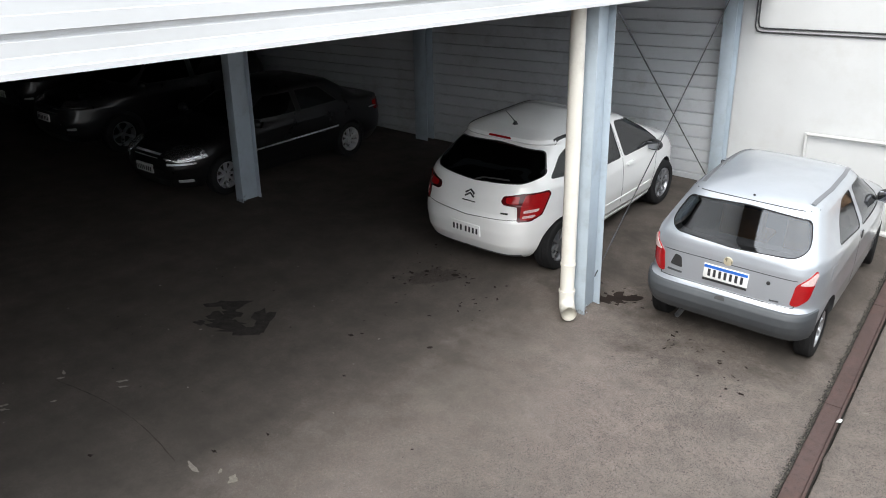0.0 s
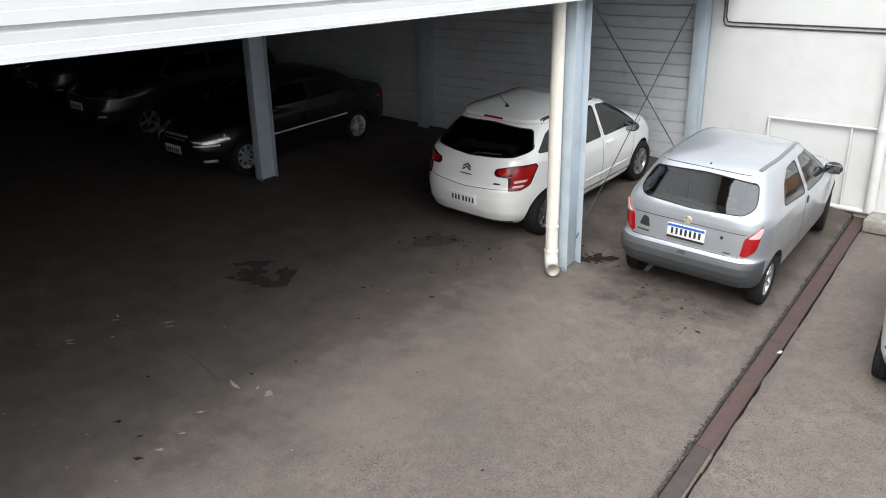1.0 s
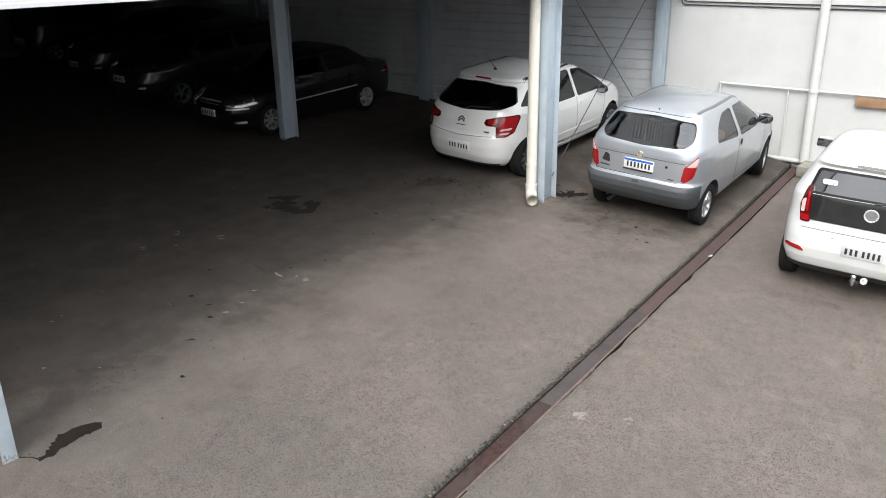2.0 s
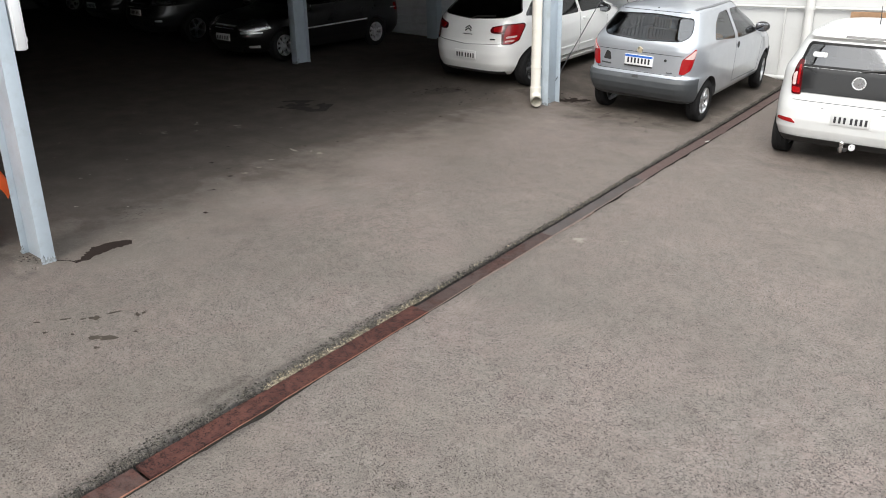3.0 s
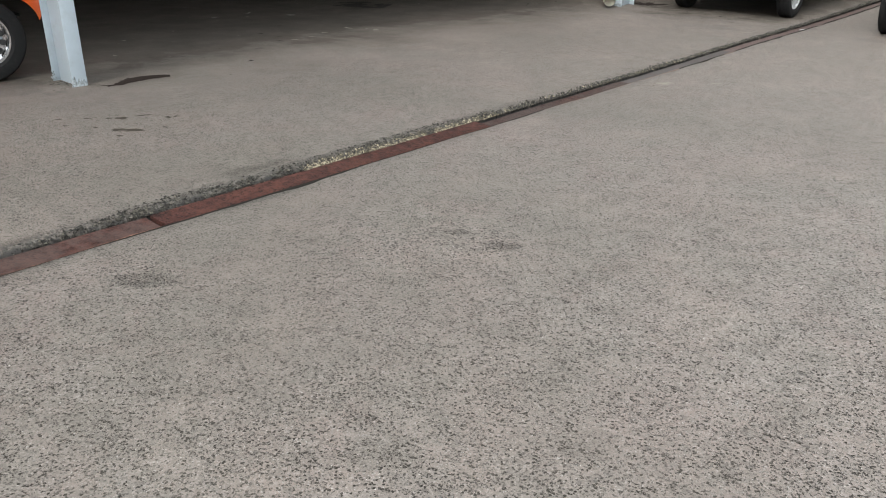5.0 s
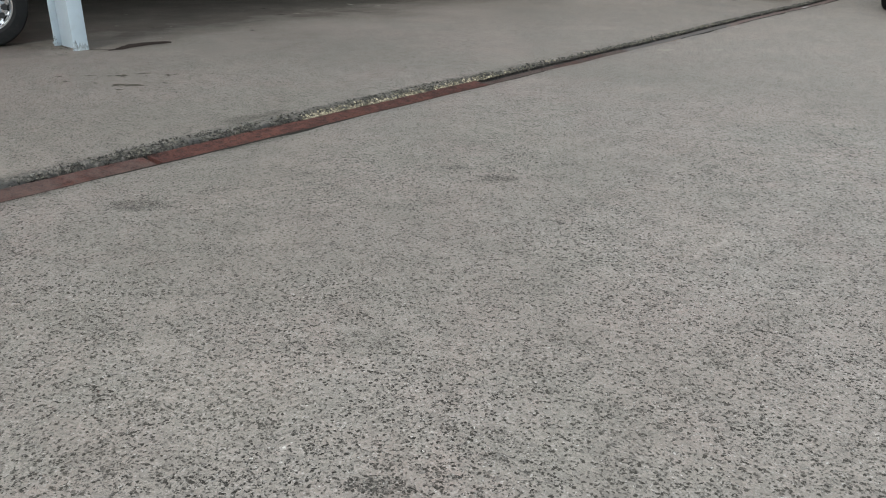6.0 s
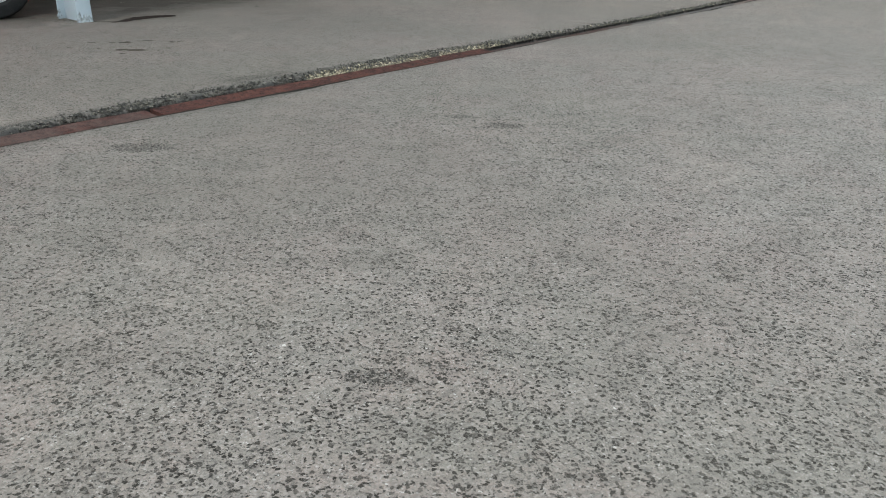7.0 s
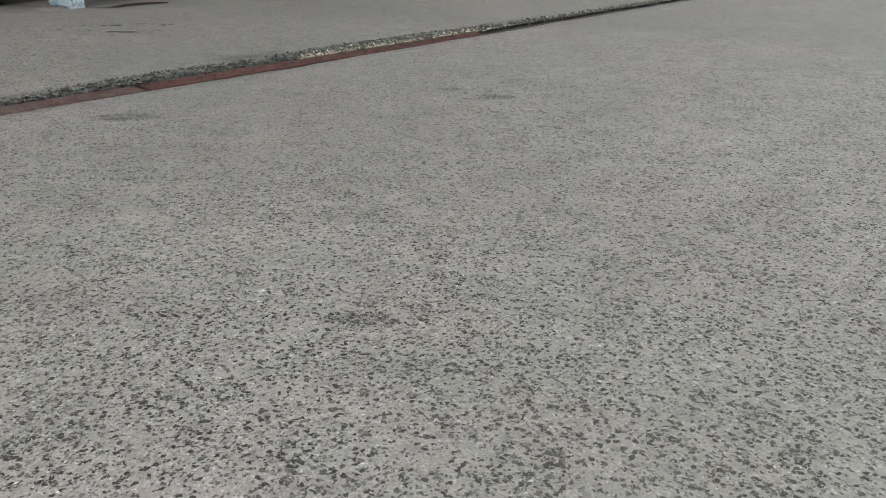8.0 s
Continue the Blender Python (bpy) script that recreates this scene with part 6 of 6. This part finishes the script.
hitch = part("tow_bar", tube([(-.02, .20, .27), (-.02, .0, .25), (-.02, -.10, .24), (-.02, -.13, .27), (-.02, -.13, .31)], .018, 12), CHROME, car, "chromed tow bar")
bm = bmesh.new()
bmesh.ops.create_uvsphere(bm, u_segments=18, v_segments=12, radius=.026, matrix=Matrix.Translation((-.02, -.13, .335)))
part("tow_ball", bm, CHROME, hitch)
part("tow_socket", tube([(.07, -.03, .285), (.07, -.07, .285)], .032, 16), BRIGHT_TRIM, hitch)
part("tow_plate", box(-.06, .03, -.055, -.045, .23, .27, .003), BLACK_PLASTIC, hitch)
part("exhaust_tip", tube([(.45, .08, .22), (.45, .30, .23)], .025, 12, False), CHROME, car)
# pale patch laid on the glass as a painted highlight
part("pale_glass_patch", skin.patch([(-.50, 1.16), (-.36, 1.16), (-.36, 1.21), (-.50, 1.21)], 0, -.004, .003, .02), WHITE_PIPE, car)
for sx in (1, -1):
    door_mirror(car, .77, 2.5, 1.05, PAINT_TONED_DOWN, sx)

# dark cars in the depth of the shed, facing out
car, skin = make_car(BLACK_SEDAN, stand(-10.10, 8.52, 181.5, 2.66, .75), "black saloon car with chrome mouldings facing out of the dark shed")
number_plate(car, skin, .42, phi=180, enamel=PLATE_GREY)
headlamps(car, skin, [(1.17, .655), (1.40, .615), (1.70, .615), (1.76, .69), (1.62, .80), (1.30, .815)], [(1.36, .300), (1.56, .300), (1.56, .345), (1.36, .350)])
part("turn_signal", skin.patch([(-1.70, .565), (-1.30, .575), (-1.30, .60), (-1.70, .60)], 208, .006, .012, .012), BRIGHT_TRIM, car)
part("turn_signal", skin.patch([(1.30, .575), (1.70, .565), (1.70, .60), (1.30, .60)], 152, .006, .012, .012), BRIGHT_TRIM, car)
for sx in (1, -1):
    door_mirror(car, .80, 3.15, 1.0, PAINT_BLACK, sx)

car, skin = make_car(DARK_SUV, stand(-13.35, 8.75, 180.5, 2.65, .8), "dark grey sport utility car parked in the dark shed")
number_plate(car, skin, .62, phi=180)
headlamps(car, skin, [(1.22, .88), (1.67, .86), (1.69, .93), (1.28, 1.0)], [(1.40, .51), (1.56, .51), (1.56, .545), (1.40, .555)])
for sx in (1, -1):
    door_mirror(car, .85, 3.1, 1.15, PAINT_DARK, sx)

car, skin = make_car(DARK_SUV, stand(-16.35, 9.35, 180, 2.65, .8), "dark grey tall car at the back of the dark shed")
number_plate(car, skin, .52, phi=180, enamel=PLATE_GREY)
headlamps(car, skin, [(1.25, .86), (1.60, .85), (1.66, .95), (1.32, .98)], [(1.30, .51), (1.46, .51), (1.46, .545), (1.30, .555)])

# a dark car at the far end of the shed, its tail towards the yard
car, skin = make_car(dict(SMALL_HATCH, paint=PAINT_DARK), stand(-20.85, 7.10, 0, 2.42, .7), "dark hatchback standing in the dark far end of the shed")
number_plate(car, skin, .49, width=.375, enamel=PLATE_GREY)


# orange beetle-shaped car behind the near column
def orange_car(place):
    car = thing("car", place, "orange rounded old saloon with bulging fenders and chrome wheels", "car")
    spec = dict(rear=[(.12, .3), (.45, .12), (.7, .15), (.95, .45), (1.2, .85), (1.38, 1.3)], front=[(.12, 2.9), (.45, 3.05), (.62, 3.45), (.78, 3.42), (.90, 3.0), (1.2, 2.55), (1.38, 2.2)],
                width=[(.12, .5), (.45, .58), (.7, .62), (.9, .62), (1.2, .55), (1.38, .46)], nr=2.6, nf=2.4)
    raw = stack(body_levels(spec, 24), 1.48, 24)
    bmesh.ops.recalc_face_normals(raw, faces=raw.faces)
    skin = Skin(raw)
    part("body", raw, PAINT_ORANGE, car)
    for nm, ln, phi in (("door_window", [(1.75, .98), (2.5, .96), (2.3, 1.28), (1.8, 1.32)], 90), ("rear_side_window", [(1.05, 1.0), (1.68, .98), (1.72, 1.32), (1.3, 1.28)], 90), ("windshield", [(-.42, 1.0), (.42, 1.0), (.36, 1.28), (-.36, 1.28)], 180)):
        part(nm, skin.patch(ln, phi, .006, .01, .08), GLASS_DARK if phi != 90 else GLOSS_BLACK, car)
        if phi == 90:
            part(nm, skin.patch(flip(ln), -90, .006, .01, .08), GLOSS_BLACK, car)
    R = .325
    for ya, front in ((.85, False), (3.25, True)):
        for sx in (1, -1):
            # a fender: an arched shell over the wheel, drawn down to a tip ahead of it
            bm = bmesh.new()
            rows = []
            for i in range(25):
                # the front edge stops high, in a tip ahead of the wheel; the rear edge sweeps down to the running board
                row = []
                for j in range(11):
                    t = j / 10
                    a0 = 34 - 22 * t ** 1.5 if front else -8
                    a = radians(a0 + (198 - a0) * i / 24)
                    x = .42 + .37 * math.sin(t * math.pi / 2) ** 0.9
                    drop = 1 - math.sqrt(max(0.0, 1 - (t * .97) ** 2.8))
                    ca, sa = math.cos(a), math.sin(a)
                    y = ya + math.copysign(abs(ca) ** .75, ca) * (.525 - drop * .13)
                    z = R + .02 + math.copysign(abs(sa) ** .75, sa) * (.53 - drop * .29)
                    row.append(bm.verts.new((sx * x, y, z)))
                rows.append(row)
            for r0, r1 in zip(rows, rows[1:]):
                for j in range(10):
                    bm.faces.new((r0[j], r0[j + 1], r1[j + 1], r1[j]))
            bmesh.ops.solidify(bm, geom=list(bm.faces), thickness=.012)
            fd = part("fender", bm, PAINT_ORANGE, car)
            if front:
                part("fender_flash", tube([(sx * .775, ya + .14, R + .43), (sx * .778, ya + .26, R + .385), (sx * .78, ya + .36, R + .31)], .003, 8), WHITE_PIPE, fd)
                h = part("headlamp", add_lathe(bmesh.new(), [(-.10, .001), (-.10, .04), (-.02, .07), (.0, .072), (.012, .064), (.03, .04), (.036, .001)], 26, "y", (sx * .60, ya + .36, .745)), CHROME, car, "chrome ringed headlamp")
                part("lamp_cover", add_lathe(bmesh.new(), [(.004, .001), (.004, .060), (.02, .054), (.042, .025), (.046, .001)], 26, "y", (sx * .60, ya + .36, .745)), WHITE_LENS, h)
    hub, tyre, rim = wheel_meshes(R, .205, .085, 8, CHROME, "slot")
    bm = bmesh.new()
    for k in range(14):
        a = 2 * math.pi * k / 14
        add_lathe(bm, [(.030, .001), (.030, .026), (.042, .024), (.042, .001)], 8, "x", (0, math.cos(a) * .153, math.sin(a) * .153))
    vents = mesh_of("vent_ring", bm, BLACK_PLASTIC, 30)
    cap = mesh_of("hub_cap", add_lathe(bmesh.new(), [(.05, .001), (.05, .060), (.062, .054), (.072, .030), (.074, .001)], 28), CHROME, 30)
    for ya in (.85, 3.25):
        for sx in (1, -1):
            w = new("wheel", hub)
            w.parent = car
            w.matrix_basis = pose(sx * .66, ya, R, 20 * ya, 0, 0 if sx > 0 else 180)
            for nm, me in (("tyre", tyre), ("rim", rim), ("vent_ring", vents), ("hub_cap", cap)):
                c = new(nm, me)
                c.parent = w
    part("bumper", tube([(-.62, 3.52, .46), (-.5, 3.62, .46), (0, 3.70, .46), (.5, 3.62, .46), (.62, 3.52, .46)], .018, 12), CHROME, car, "chrome bumper")
    part("running_board", box(-.72, -.5, 1.35, 2.75, .24, .28, .01), BLACK_PLASTIC, car)
    part("running_board", box(.5, .72, 1.35, 2.75, .24, .28, .01), BLACK_PLASTIC, car)


orange_car(stand(-4.35, -2.37 - 2.40, 0, 2.4, .6) @ pose(0, -.85, 0))
